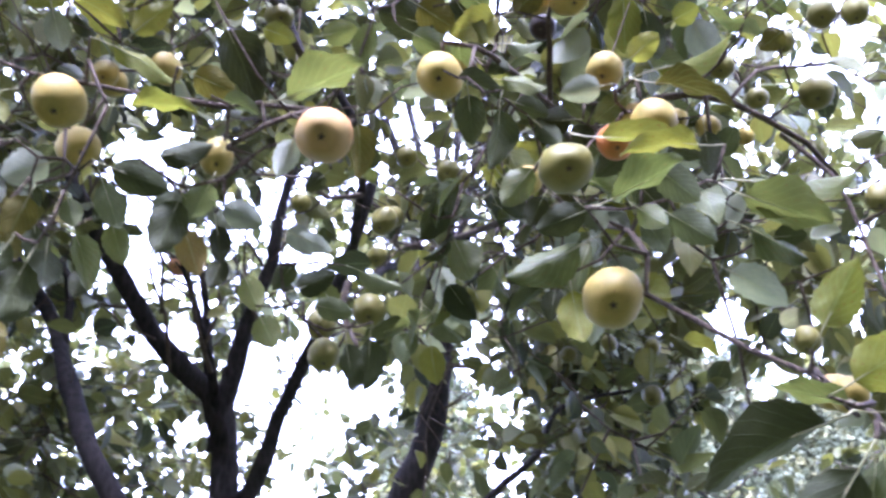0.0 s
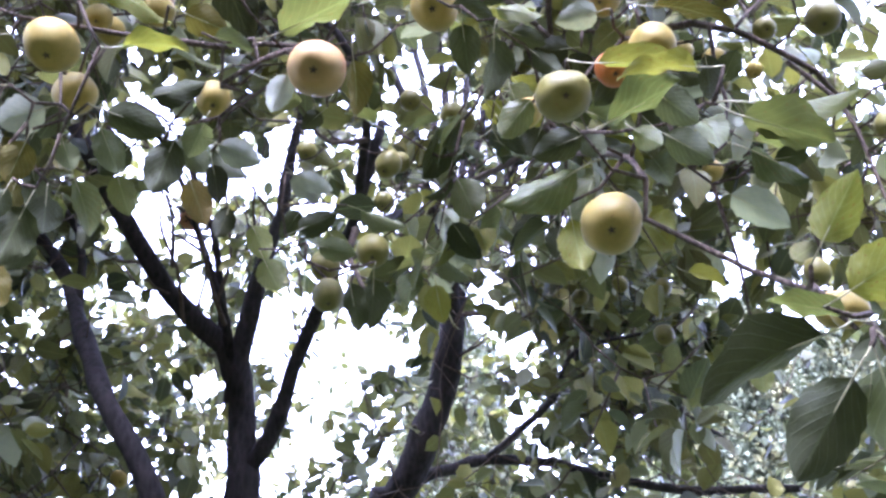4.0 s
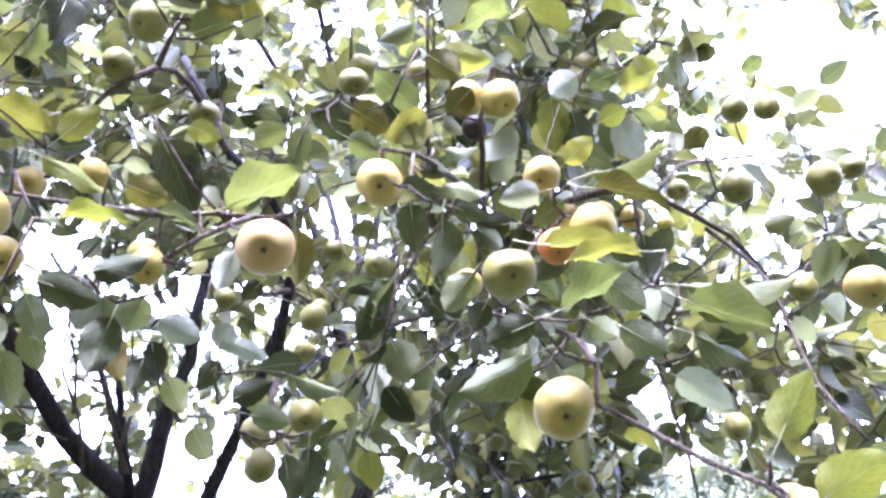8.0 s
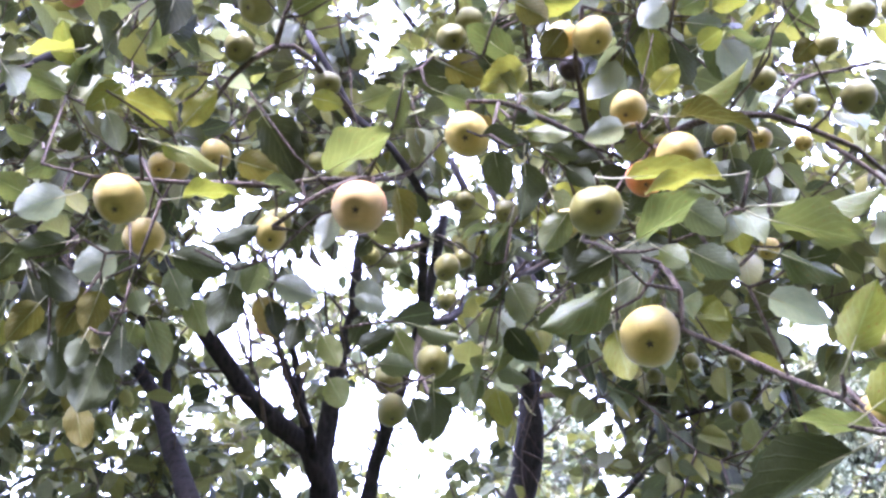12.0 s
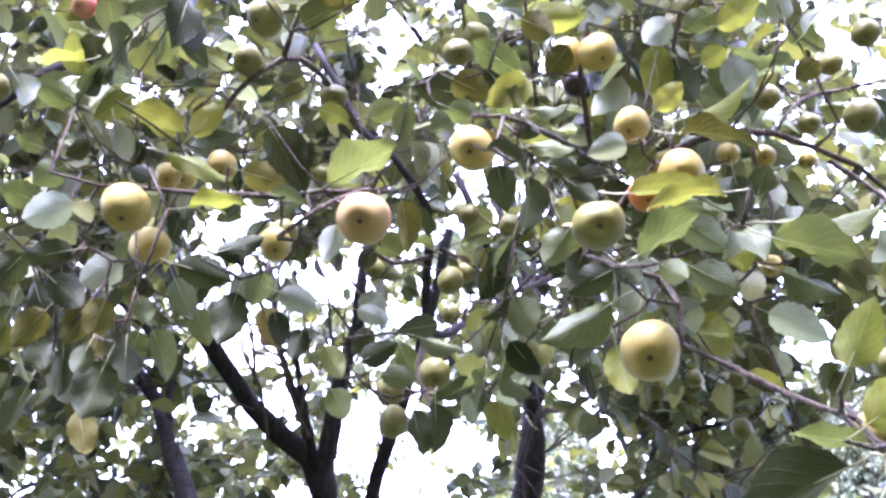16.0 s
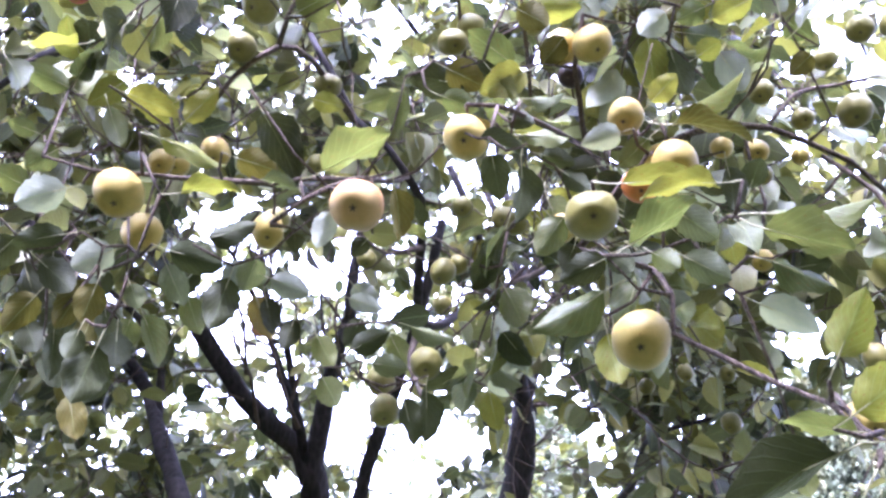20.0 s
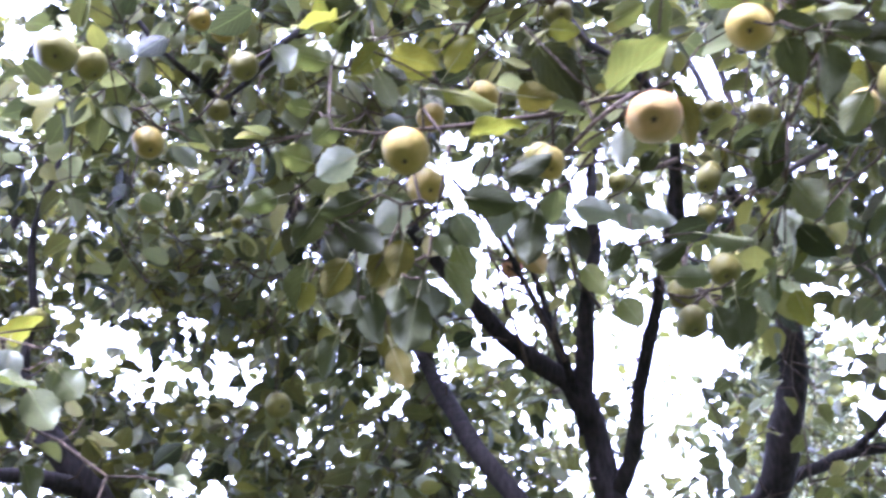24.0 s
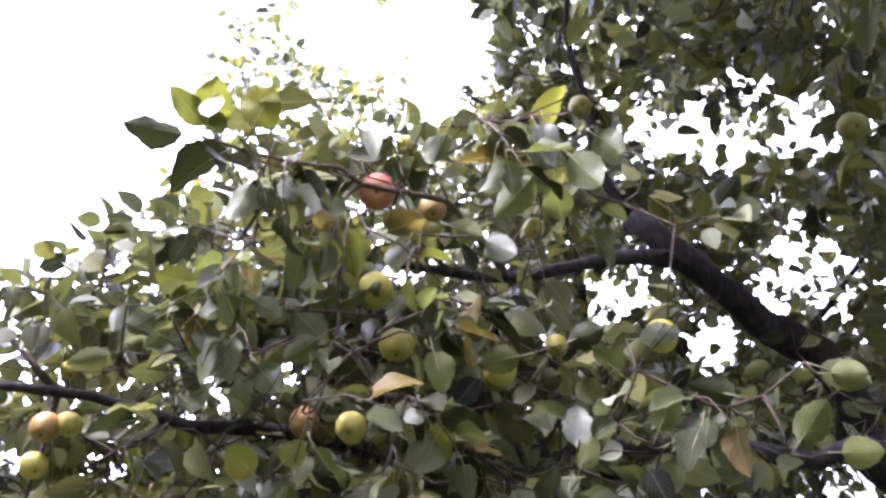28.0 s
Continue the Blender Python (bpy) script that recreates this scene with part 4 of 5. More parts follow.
leaf(-0.395, 1.228, 2.519, -0.343, 1.232, 2.529, 0.054, "yellow")
leaf(-0.452, 1.221, 2.506, -0.408, 1.246, 2.490, 0.053, "yellow")
leaf(-1.573, 0.857, 2.226, -1.570, 0.795, 2.290, 0.058, "yellow")
leaf(-1.571, 0.861, 2.226, -1.523, 0.867, 2.305, 0.082, "yellow")
leaf(-1.533, 0.932, 2.220, -1.483, 0.949, 2.289, 0.074, "yellow")
leaf(-1.572, 0.872, 2.213, -1.548, 0.882, 2.248, 0.042, "green")
leaf(-1.596, 0.827, 2.213, -1.628, 0.737, 2.232, 0.054, "dark")
leaf(-1.587, 0.907, 2.194, -1.658, 0.819, 2.141, 0.053, "dark")
leaf(-1.548, 1.019, 2.013, -1.564, 1.037, 1.933, 0.066, "pale")
leaf(-1.513, 1.066, 2.018, -1.545, 1.058, 1.945, 0.054, "yellow")
leaf(-1.490, 1.088, 2.035, -1.507, 1.109, 1.949, 0.064, "yellow")
leaf(-1.449, 1.189, 2.099, -1.465, 1.201, 2.039, 0.039, "sage")
leaf(-1.372, 1.220, 2.191, -1.401, 1.219, 2.140, 0.047, "sage")
leaf(-1.203, 1.334, 2.141, -1.214, 1.352, 2.086, 0.040, "pale")
leaf(-1.130, 1.373, 2.122, -1.102, 1.415, 2.077, 0.061, "sage")
leaf(-1.206, 1.330, 2.142, -1.156, 1.322, 2.229, 0.052, "yellow")
leaf(-1.299, 1.323, 2.138, -1.358, 1.255, 2.156, 0.043, "brown")
leaf(-1.260, 1.357, 2.140, -1.316, 1.312, 2.128, 0.041, "brown")
leaf(-1.248, 1.325, 2.082, -1.320, 1.290, 2.015, 0.071, "green")
leaf(-1.342, 1.281, 1.986, -1.310, 1.326, 1.950, 0.052, "pale")
leaf(-1.567, 1.012, 1.897, -1.550, 1.062, 1.832, 0.071, "sage")
leaf(-1.656, 0.866, 1.959, -1.680, 0.803, 1.979, 0.052, "yellow")
leaf(-1.643, 0.901, 1.943, -1.639, 0.866, 2.009, 0.062, "green")
leaf(-1.608, 0.982, 1.905, -1.574, 1.031, 1.912, 0.042, "sage")
leaf(-1.618, 0.916, 1.993, -1.617, 0.947, 1.940, 0.042, "pale")
leaf(-1.642, 0.915, 1.918, -1.603, 0.980, 1.926, 0.044, "green")
leaf(-1.509, 1.089, 1.908, -1.466, 1.138, 1.928, 0.047, "sage")
leaf(-1.178, 1.458, 1.776, -1.120, 1.499, 1.774, 0.039, "pale")
leaf(-1.203, 1.407, 1.978, -1.182, 1.447, 1.905, 0.038, "sage")
leaf(-1.234, 1.373, 2.000, -1.227, 1.349, 2.070, 0.056, "green")
leaf(-1.180, 1.388, 2.067, -1.168, 1.410, 2.037, 0.042, "sage")
leaf(-0.909, 1.544, 1.676, -0.849, 1.576, 1.639, 0.058, "green")
leaf(-1.323, 1.311, 1.773, -1.379, 1.257, 1.767, 0.052, "green")
leaf(-1.259, 1.366, 1.785, -1.201, 1.410, 1.798, 0.060, "dark")
leaf(-1.423, 1.252, 2.034, -1.468, 1.208, 2.021, 0.041, "yellow")
leaf(-1.469, 1.151, 1.963, -1.434, 1.178, 1.997, 0.044, "pale")
leaf(-1.742, 0.743, 1.848, -1.768, 0.681, 1.833, 0.050, "green")
leaf(-1.736, 0.838, 1.928, -1.770, 0.783, 1.894, 0.055, "sage")
leaf(-1.679, 0.871, 1.867, -1.709, 0.825, 1.834, 0.054, "pale")
leaf(-1.594, 0.947, 1.804, -1.580, 0.988, 1.747, 0.058, "green")
leaf(-1.538, 1.062, 1.777, -1.505, 1.091, 1.828, 0.054, "dark")
leaf(-1.134, 1.414, 1.615, -1.099, 1.431, 1.680, 0.056, "green")
leaf(-0.933, 1.485, 1.567, -0.884, 1.506, 1.624, 0.063, "green")
leaf(-1.382, 1.240, 2.021, -1.350, 1.289, 1.995, 0.061, "green")
leaf(-1.514, 1.020, 1.834, -1.550, 0.972, 1.801, 0.059, "green")
leaf(-1.435, 1.166, 1.733, -1.461, 1.118, 1.776, 0.055, "dark")
leaf(-1.388, 1.221, 1.854, -1.433, 1.176, 1.822, 0.060, "dark")
leaf(-1.073, 1.548, 1.660, -1.128, 1.505, 1.688, 0.060, "dark")
leaf(-1.528, 1.012, 1.645, -1.511, 1.043, 1.614, 0.050, "sage")
leaf(-1.563, 0.914, 1.617, -1.578, 0.874, 1.666, 0.063, "yellow")
leaf(-1.540, 0.954, 1.630, -1.518, 0.986, 1.663, 0.057, "yellow")
leaf(-1.467, 1.078, 1.580, -1.443, 1.109, 1.603, 0.048, "sage")
# Dark leaves round the orange apple: the dense shade there is put into their tone.
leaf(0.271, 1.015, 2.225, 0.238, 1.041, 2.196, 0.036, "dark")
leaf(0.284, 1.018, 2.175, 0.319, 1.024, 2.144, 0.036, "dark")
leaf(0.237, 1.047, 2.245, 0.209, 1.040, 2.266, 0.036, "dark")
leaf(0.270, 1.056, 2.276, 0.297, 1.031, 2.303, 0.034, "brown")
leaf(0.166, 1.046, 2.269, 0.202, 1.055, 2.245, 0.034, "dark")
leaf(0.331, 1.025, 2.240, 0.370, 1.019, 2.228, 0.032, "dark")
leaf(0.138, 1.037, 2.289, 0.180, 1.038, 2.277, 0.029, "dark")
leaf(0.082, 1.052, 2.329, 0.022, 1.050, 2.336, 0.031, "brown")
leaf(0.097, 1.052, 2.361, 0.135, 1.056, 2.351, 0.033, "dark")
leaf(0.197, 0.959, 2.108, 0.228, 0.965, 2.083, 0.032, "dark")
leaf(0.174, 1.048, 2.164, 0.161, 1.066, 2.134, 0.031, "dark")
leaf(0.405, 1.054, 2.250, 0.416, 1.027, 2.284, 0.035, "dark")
leaf(-1.053, 1.317, 2.749, -1.016, 1.347, 2.742, 0.044, "pale")
leaf(-1.021, 1.410, 2.661, -0.973, 1.425, 2.679, 0.033, "sage")
leaf(-0.995, 1.465, 2.608, -0.963, 1.513, 2.563, 0.049, "pale")
leaf(-1.165, 1.635, 2.598, -1.128, 1.669, 2.580, 0.044, "sage")
leaf(-1.113, 1.281, 2.063, -1.087, 1.322, 2.000, 0.062, "sage")
leaf(-0.558, 1.469, 2.687, -0.522, 1.499, 2.659, 0.044, "dark")
# Leaves below the left apple: their shade is painted in as dark tone.
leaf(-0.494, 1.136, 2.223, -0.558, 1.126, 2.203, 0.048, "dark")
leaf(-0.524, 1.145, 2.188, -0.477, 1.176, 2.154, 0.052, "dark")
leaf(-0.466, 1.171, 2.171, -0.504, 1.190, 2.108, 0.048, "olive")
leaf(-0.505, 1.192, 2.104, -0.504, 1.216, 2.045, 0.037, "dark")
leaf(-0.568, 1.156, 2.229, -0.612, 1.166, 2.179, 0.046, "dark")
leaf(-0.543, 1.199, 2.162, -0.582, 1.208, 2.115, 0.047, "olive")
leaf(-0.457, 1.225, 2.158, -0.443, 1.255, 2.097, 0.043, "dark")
leaf(-0.693, 1.288, 2.339, -0.746, 1.274, 2.322, 0.043, "green")
leaf(-0.631, 1.283, 2.387, -0.679, 1.254, 2.403, 0.047, "green")
leaf(-0.488, 1.219, 2.543, -0.541, 1.230, 2.508, 0.052, "yellow")
leaf(-0.394, 1.209, 2.500, -0.433, 1.215, 2.482, 0.051, "yellow")
leaf(-0.355, 1.203, 2.518, -0.373, 1.230, 2.477, 0.054, "yellow")
leaf(-0.388, 1.745, 2.503, -0.420, 1.772, 2.434, 0.070, "pale")
leaf(-0.377, 1.749, 2.499, -0.332, 1.784, 2.447, 0.056, "sage")
leaf(-0.337, 1.848, 2.544, -0.268, 1.891, 2.480, 0.056, "dark")
leaf(-0.383, 1.870, 2.481, -0.345, 1.915, 2.398, 0.064, "brown")
leaf(-0.176, 1.885, 2.516, -0.118, 1.912, 2.468, 0.054, "pale")
leaf(-0.498, 1.822, 2.523, -0.553, 1.836, 2.464, 0.059, "dark")
leaf(-0.520, 1.843, 2.467, -0.493, 1.883, 2.395, 0.056, "green")
leaf(-0.315, 1.993, 2.483, -0.338, 2.019, 2.412, 0.057, "dark")
leaf(-0.265, 2.014, 2.451, -0.226, 2.047, 2.383, 0.057, "green")
leaf(-0.164, 2.008, 2.491, -0.202, 2.030, 2.431, 0.051, "dark")
leaf(-0.577, 1.963, 2.415, -0.609, 1.978, 2.355, 0.057, "dark")
leaf(-0.627, 1.835, 2.412, -0.651, 1.858, 2.339, 0.061, "green")
leaf(-0.700, 1.804, 2.422, -0.739, 1.818, 2.354, 0.064, "dark")
leaf(-0.100, 2.027, 2.458, -0.061, 2.056, 2.388, 0.054, "green")
leaf(-1.513, 1.016, 2.006, -1.558, 0.985, 1.928, 0.040, "sage")
leaf(-1.495, 1.046, 2.004, -1.517, 1.047, 1.937, 0.040, "sage")
leaf(-1.392, 1.152, 2.072, -1.411, 1.154, 2.026, 0.030, "pale")
leaf(-1.333, 1.210, 2.178, -1.368, 1.198, 2.130, 0.039, "sage")
leaf(-1.335, 1.334, 2.094, -1.367, 1.294, 2.105, 0.029, "pale")
leaf(-1.354, 1.352, 2.014, -1.395, 1.325, 1.974, 0.047, "sage")
leaf(-1.212, 1.481, 2.173, -1.204, 1.514, 2.118, 0.059, "sage")
leaf(-1.258, 1.396, 2.120, -1.258, 1.375, 2.161, 0.037, "pale")
leaf(-1.558, 0.912, 1.979, -1.578, 0.908, 1.923, 0.035, "sage")
leaf(-1.604, 0.966, 1.609, -1.615, 0.949, 1.582, 0.028, "pale")
leaf(-1.445, 1.299, 1.893, -1.446, 1.318, 1.829, 0.042, "sage")
leaf(-1.466, 1.299, 1.817, -1.454, 1.327, 1.757, 0.044, "sage")
leaf(-1.701, 0.757, 1.925, -1.718, 0.743, 1.879, 0.036, "pale")
leaf(-1.567, 0.934, 1.912, -1.551, 0.978, 1.881, 0.045, "sage")
leaf(-0.904, 1.544, 1.545, -0.852, 1.573, 1.538, 0.056, "green")
leaf(-0.893, 1.541, 1.663, -0.845, 1.568, 1.654, 0.051, "green")
leaf(0.310, 0.898, 2.161, 0.227, 0.914, 2.173, 0.019, "yellow")
# More leaves for the same shaded mass, most of them coloured dark for it.
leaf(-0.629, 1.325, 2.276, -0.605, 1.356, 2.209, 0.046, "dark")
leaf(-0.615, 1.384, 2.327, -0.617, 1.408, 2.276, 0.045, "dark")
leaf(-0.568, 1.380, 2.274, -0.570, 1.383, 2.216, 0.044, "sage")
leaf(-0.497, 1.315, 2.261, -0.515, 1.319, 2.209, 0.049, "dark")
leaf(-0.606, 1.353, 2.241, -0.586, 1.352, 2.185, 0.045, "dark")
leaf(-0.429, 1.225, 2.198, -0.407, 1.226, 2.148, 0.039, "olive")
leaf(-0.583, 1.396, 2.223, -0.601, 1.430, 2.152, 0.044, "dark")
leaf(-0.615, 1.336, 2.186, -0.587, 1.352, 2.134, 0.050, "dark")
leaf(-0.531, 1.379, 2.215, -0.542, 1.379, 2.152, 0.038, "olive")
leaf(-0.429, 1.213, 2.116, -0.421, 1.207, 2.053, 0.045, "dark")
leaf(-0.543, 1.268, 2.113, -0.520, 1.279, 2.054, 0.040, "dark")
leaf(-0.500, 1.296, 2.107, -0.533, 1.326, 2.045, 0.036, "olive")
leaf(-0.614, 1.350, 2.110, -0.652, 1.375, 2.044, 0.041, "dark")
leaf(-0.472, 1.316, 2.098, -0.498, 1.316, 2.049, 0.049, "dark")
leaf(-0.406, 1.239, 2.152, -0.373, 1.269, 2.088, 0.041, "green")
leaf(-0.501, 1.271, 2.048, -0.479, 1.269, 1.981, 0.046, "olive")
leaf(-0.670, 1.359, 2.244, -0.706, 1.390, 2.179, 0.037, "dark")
leaf(-0.394, 1.268, 2.247, -0.361, 1.275, 2.182, 0.049, "sage")


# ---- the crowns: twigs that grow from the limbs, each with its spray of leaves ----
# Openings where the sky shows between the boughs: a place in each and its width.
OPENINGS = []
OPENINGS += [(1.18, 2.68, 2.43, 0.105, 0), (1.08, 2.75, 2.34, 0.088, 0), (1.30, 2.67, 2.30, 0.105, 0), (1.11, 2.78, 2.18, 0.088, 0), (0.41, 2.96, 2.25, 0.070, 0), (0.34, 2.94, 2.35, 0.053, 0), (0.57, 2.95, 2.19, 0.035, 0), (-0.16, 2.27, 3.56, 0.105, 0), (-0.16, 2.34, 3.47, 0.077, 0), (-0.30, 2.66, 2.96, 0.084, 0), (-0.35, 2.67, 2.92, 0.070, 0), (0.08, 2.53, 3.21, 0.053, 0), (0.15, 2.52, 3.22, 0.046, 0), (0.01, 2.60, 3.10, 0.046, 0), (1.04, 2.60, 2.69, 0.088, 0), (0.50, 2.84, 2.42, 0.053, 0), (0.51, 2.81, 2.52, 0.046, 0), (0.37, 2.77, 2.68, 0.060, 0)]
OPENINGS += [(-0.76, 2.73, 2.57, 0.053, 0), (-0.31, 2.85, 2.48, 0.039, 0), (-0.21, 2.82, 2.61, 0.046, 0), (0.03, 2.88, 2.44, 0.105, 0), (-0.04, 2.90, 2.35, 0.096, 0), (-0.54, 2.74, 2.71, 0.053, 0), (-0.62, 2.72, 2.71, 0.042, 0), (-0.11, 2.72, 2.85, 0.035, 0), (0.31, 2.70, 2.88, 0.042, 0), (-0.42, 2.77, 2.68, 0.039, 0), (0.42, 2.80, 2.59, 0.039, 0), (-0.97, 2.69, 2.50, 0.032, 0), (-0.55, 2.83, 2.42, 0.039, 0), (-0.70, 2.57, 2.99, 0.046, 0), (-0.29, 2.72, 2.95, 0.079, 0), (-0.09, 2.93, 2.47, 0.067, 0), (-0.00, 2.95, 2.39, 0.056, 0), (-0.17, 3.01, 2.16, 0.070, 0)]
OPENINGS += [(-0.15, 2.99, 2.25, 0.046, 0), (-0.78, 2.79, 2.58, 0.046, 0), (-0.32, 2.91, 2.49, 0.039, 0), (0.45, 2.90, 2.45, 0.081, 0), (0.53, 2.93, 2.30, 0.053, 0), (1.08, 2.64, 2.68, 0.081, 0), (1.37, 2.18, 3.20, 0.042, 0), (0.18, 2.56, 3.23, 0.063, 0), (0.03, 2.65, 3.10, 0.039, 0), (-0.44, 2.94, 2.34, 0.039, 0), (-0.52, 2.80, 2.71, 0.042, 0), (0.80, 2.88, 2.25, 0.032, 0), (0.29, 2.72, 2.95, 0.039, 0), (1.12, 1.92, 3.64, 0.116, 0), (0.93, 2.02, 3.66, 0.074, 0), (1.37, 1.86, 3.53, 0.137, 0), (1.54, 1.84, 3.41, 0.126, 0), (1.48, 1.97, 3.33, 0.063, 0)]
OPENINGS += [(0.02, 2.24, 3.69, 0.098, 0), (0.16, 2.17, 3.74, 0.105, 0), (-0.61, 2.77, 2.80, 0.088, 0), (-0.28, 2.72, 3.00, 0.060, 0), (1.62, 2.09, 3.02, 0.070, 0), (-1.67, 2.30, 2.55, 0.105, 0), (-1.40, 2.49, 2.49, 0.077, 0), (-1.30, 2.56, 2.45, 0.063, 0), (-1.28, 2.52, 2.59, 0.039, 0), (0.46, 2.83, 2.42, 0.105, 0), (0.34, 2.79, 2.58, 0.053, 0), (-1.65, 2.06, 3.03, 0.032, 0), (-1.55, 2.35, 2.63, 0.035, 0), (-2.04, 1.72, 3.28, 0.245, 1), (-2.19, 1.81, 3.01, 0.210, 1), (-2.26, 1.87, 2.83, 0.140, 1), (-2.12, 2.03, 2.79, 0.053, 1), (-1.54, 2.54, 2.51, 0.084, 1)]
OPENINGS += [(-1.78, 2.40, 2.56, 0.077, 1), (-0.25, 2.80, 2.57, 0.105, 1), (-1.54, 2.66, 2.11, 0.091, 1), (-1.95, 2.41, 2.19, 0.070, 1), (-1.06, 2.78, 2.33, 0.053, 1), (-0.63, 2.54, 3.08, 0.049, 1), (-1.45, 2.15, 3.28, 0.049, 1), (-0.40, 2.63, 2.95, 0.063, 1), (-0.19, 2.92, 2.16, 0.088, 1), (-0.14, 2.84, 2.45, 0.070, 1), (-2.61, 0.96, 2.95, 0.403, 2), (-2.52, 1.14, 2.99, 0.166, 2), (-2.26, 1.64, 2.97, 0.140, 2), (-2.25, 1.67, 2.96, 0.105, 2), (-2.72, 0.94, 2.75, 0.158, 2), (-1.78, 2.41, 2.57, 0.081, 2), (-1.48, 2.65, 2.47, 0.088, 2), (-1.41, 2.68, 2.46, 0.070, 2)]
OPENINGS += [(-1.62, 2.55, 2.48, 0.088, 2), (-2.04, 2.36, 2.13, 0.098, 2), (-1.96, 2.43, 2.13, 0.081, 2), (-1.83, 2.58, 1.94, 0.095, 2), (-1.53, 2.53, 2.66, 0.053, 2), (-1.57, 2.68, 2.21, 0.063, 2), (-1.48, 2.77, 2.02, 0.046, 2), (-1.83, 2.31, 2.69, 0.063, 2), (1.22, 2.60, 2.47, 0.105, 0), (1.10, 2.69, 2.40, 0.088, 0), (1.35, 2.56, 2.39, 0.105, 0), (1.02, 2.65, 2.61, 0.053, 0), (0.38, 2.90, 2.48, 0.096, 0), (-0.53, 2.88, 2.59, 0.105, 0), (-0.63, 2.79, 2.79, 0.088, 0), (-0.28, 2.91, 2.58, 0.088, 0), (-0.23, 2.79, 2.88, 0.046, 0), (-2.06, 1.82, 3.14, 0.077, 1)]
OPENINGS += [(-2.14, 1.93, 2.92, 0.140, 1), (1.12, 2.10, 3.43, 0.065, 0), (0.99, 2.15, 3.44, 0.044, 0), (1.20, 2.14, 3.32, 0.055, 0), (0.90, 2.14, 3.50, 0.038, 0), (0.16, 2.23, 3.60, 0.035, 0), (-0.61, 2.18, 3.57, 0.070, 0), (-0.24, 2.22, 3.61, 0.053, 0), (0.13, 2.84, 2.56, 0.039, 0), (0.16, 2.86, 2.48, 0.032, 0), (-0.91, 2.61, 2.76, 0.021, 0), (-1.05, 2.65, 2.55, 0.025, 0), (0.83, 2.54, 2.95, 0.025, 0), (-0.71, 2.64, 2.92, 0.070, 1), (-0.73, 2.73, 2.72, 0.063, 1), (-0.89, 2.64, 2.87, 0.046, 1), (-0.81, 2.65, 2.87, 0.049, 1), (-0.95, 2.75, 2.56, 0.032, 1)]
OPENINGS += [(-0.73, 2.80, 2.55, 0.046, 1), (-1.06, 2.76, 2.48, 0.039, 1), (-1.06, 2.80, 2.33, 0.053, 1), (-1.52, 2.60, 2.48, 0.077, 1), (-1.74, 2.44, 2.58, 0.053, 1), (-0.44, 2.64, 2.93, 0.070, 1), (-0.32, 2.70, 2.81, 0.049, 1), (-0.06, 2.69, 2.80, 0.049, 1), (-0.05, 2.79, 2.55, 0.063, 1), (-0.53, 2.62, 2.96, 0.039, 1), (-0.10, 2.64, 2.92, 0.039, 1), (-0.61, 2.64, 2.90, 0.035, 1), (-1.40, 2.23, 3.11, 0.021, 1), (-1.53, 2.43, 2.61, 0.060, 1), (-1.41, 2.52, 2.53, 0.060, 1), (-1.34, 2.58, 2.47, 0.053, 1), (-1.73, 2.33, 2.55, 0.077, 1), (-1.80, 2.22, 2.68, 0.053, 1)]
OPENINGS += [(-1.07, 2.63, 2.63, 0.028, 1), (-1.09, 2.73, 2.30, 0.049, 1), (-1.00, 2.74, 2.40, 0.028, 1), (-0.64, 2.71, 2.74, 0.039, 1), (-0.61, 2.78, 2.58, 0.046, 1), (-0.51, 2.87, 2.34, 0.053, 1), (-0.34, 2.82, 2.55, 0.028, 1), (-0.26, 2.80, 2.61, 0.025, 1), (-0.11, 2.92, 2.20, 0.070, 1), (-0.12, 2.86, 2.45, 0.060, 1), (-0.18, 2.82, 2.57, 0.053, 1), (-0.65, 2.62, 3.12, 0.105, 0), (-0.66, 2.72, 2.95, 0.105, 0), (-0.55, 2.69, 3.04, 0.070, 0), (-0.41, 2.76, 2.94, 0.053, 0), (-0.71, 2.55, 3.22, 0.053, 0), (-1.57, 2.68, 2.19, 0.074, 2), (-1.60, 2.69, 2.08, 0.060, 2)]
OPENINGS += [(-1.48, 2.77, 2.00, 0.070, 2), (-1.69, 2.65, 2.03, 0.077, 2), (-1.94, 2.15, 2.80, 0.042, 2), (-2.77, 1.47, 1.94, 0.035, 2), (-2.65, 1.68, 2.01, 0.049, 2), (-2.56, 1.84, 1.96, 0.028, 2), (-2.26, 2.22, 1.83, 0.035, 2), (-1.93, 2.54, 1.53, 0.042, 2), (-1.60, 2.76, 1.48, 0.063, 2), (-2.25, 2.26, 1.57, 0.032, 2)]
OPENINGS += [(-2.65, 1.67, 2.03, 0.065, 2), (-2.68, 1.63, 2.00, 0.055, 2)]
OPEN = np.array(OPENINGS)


def bearing(p):
    return np.degrees(np.arctan2(p[:, 0], p[:, 1]))


def west(p):
    return bearing(p) < -30


def directions(p, spot):
    d = p - spot
    far = np.linalg.norm(d, axis=1)
    return d / far[:, None], far


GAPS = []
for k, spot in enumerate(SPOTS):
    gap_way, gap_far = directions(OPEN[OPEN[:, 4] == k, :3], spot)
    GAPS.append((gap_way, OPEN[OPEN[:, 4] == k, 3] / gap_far))


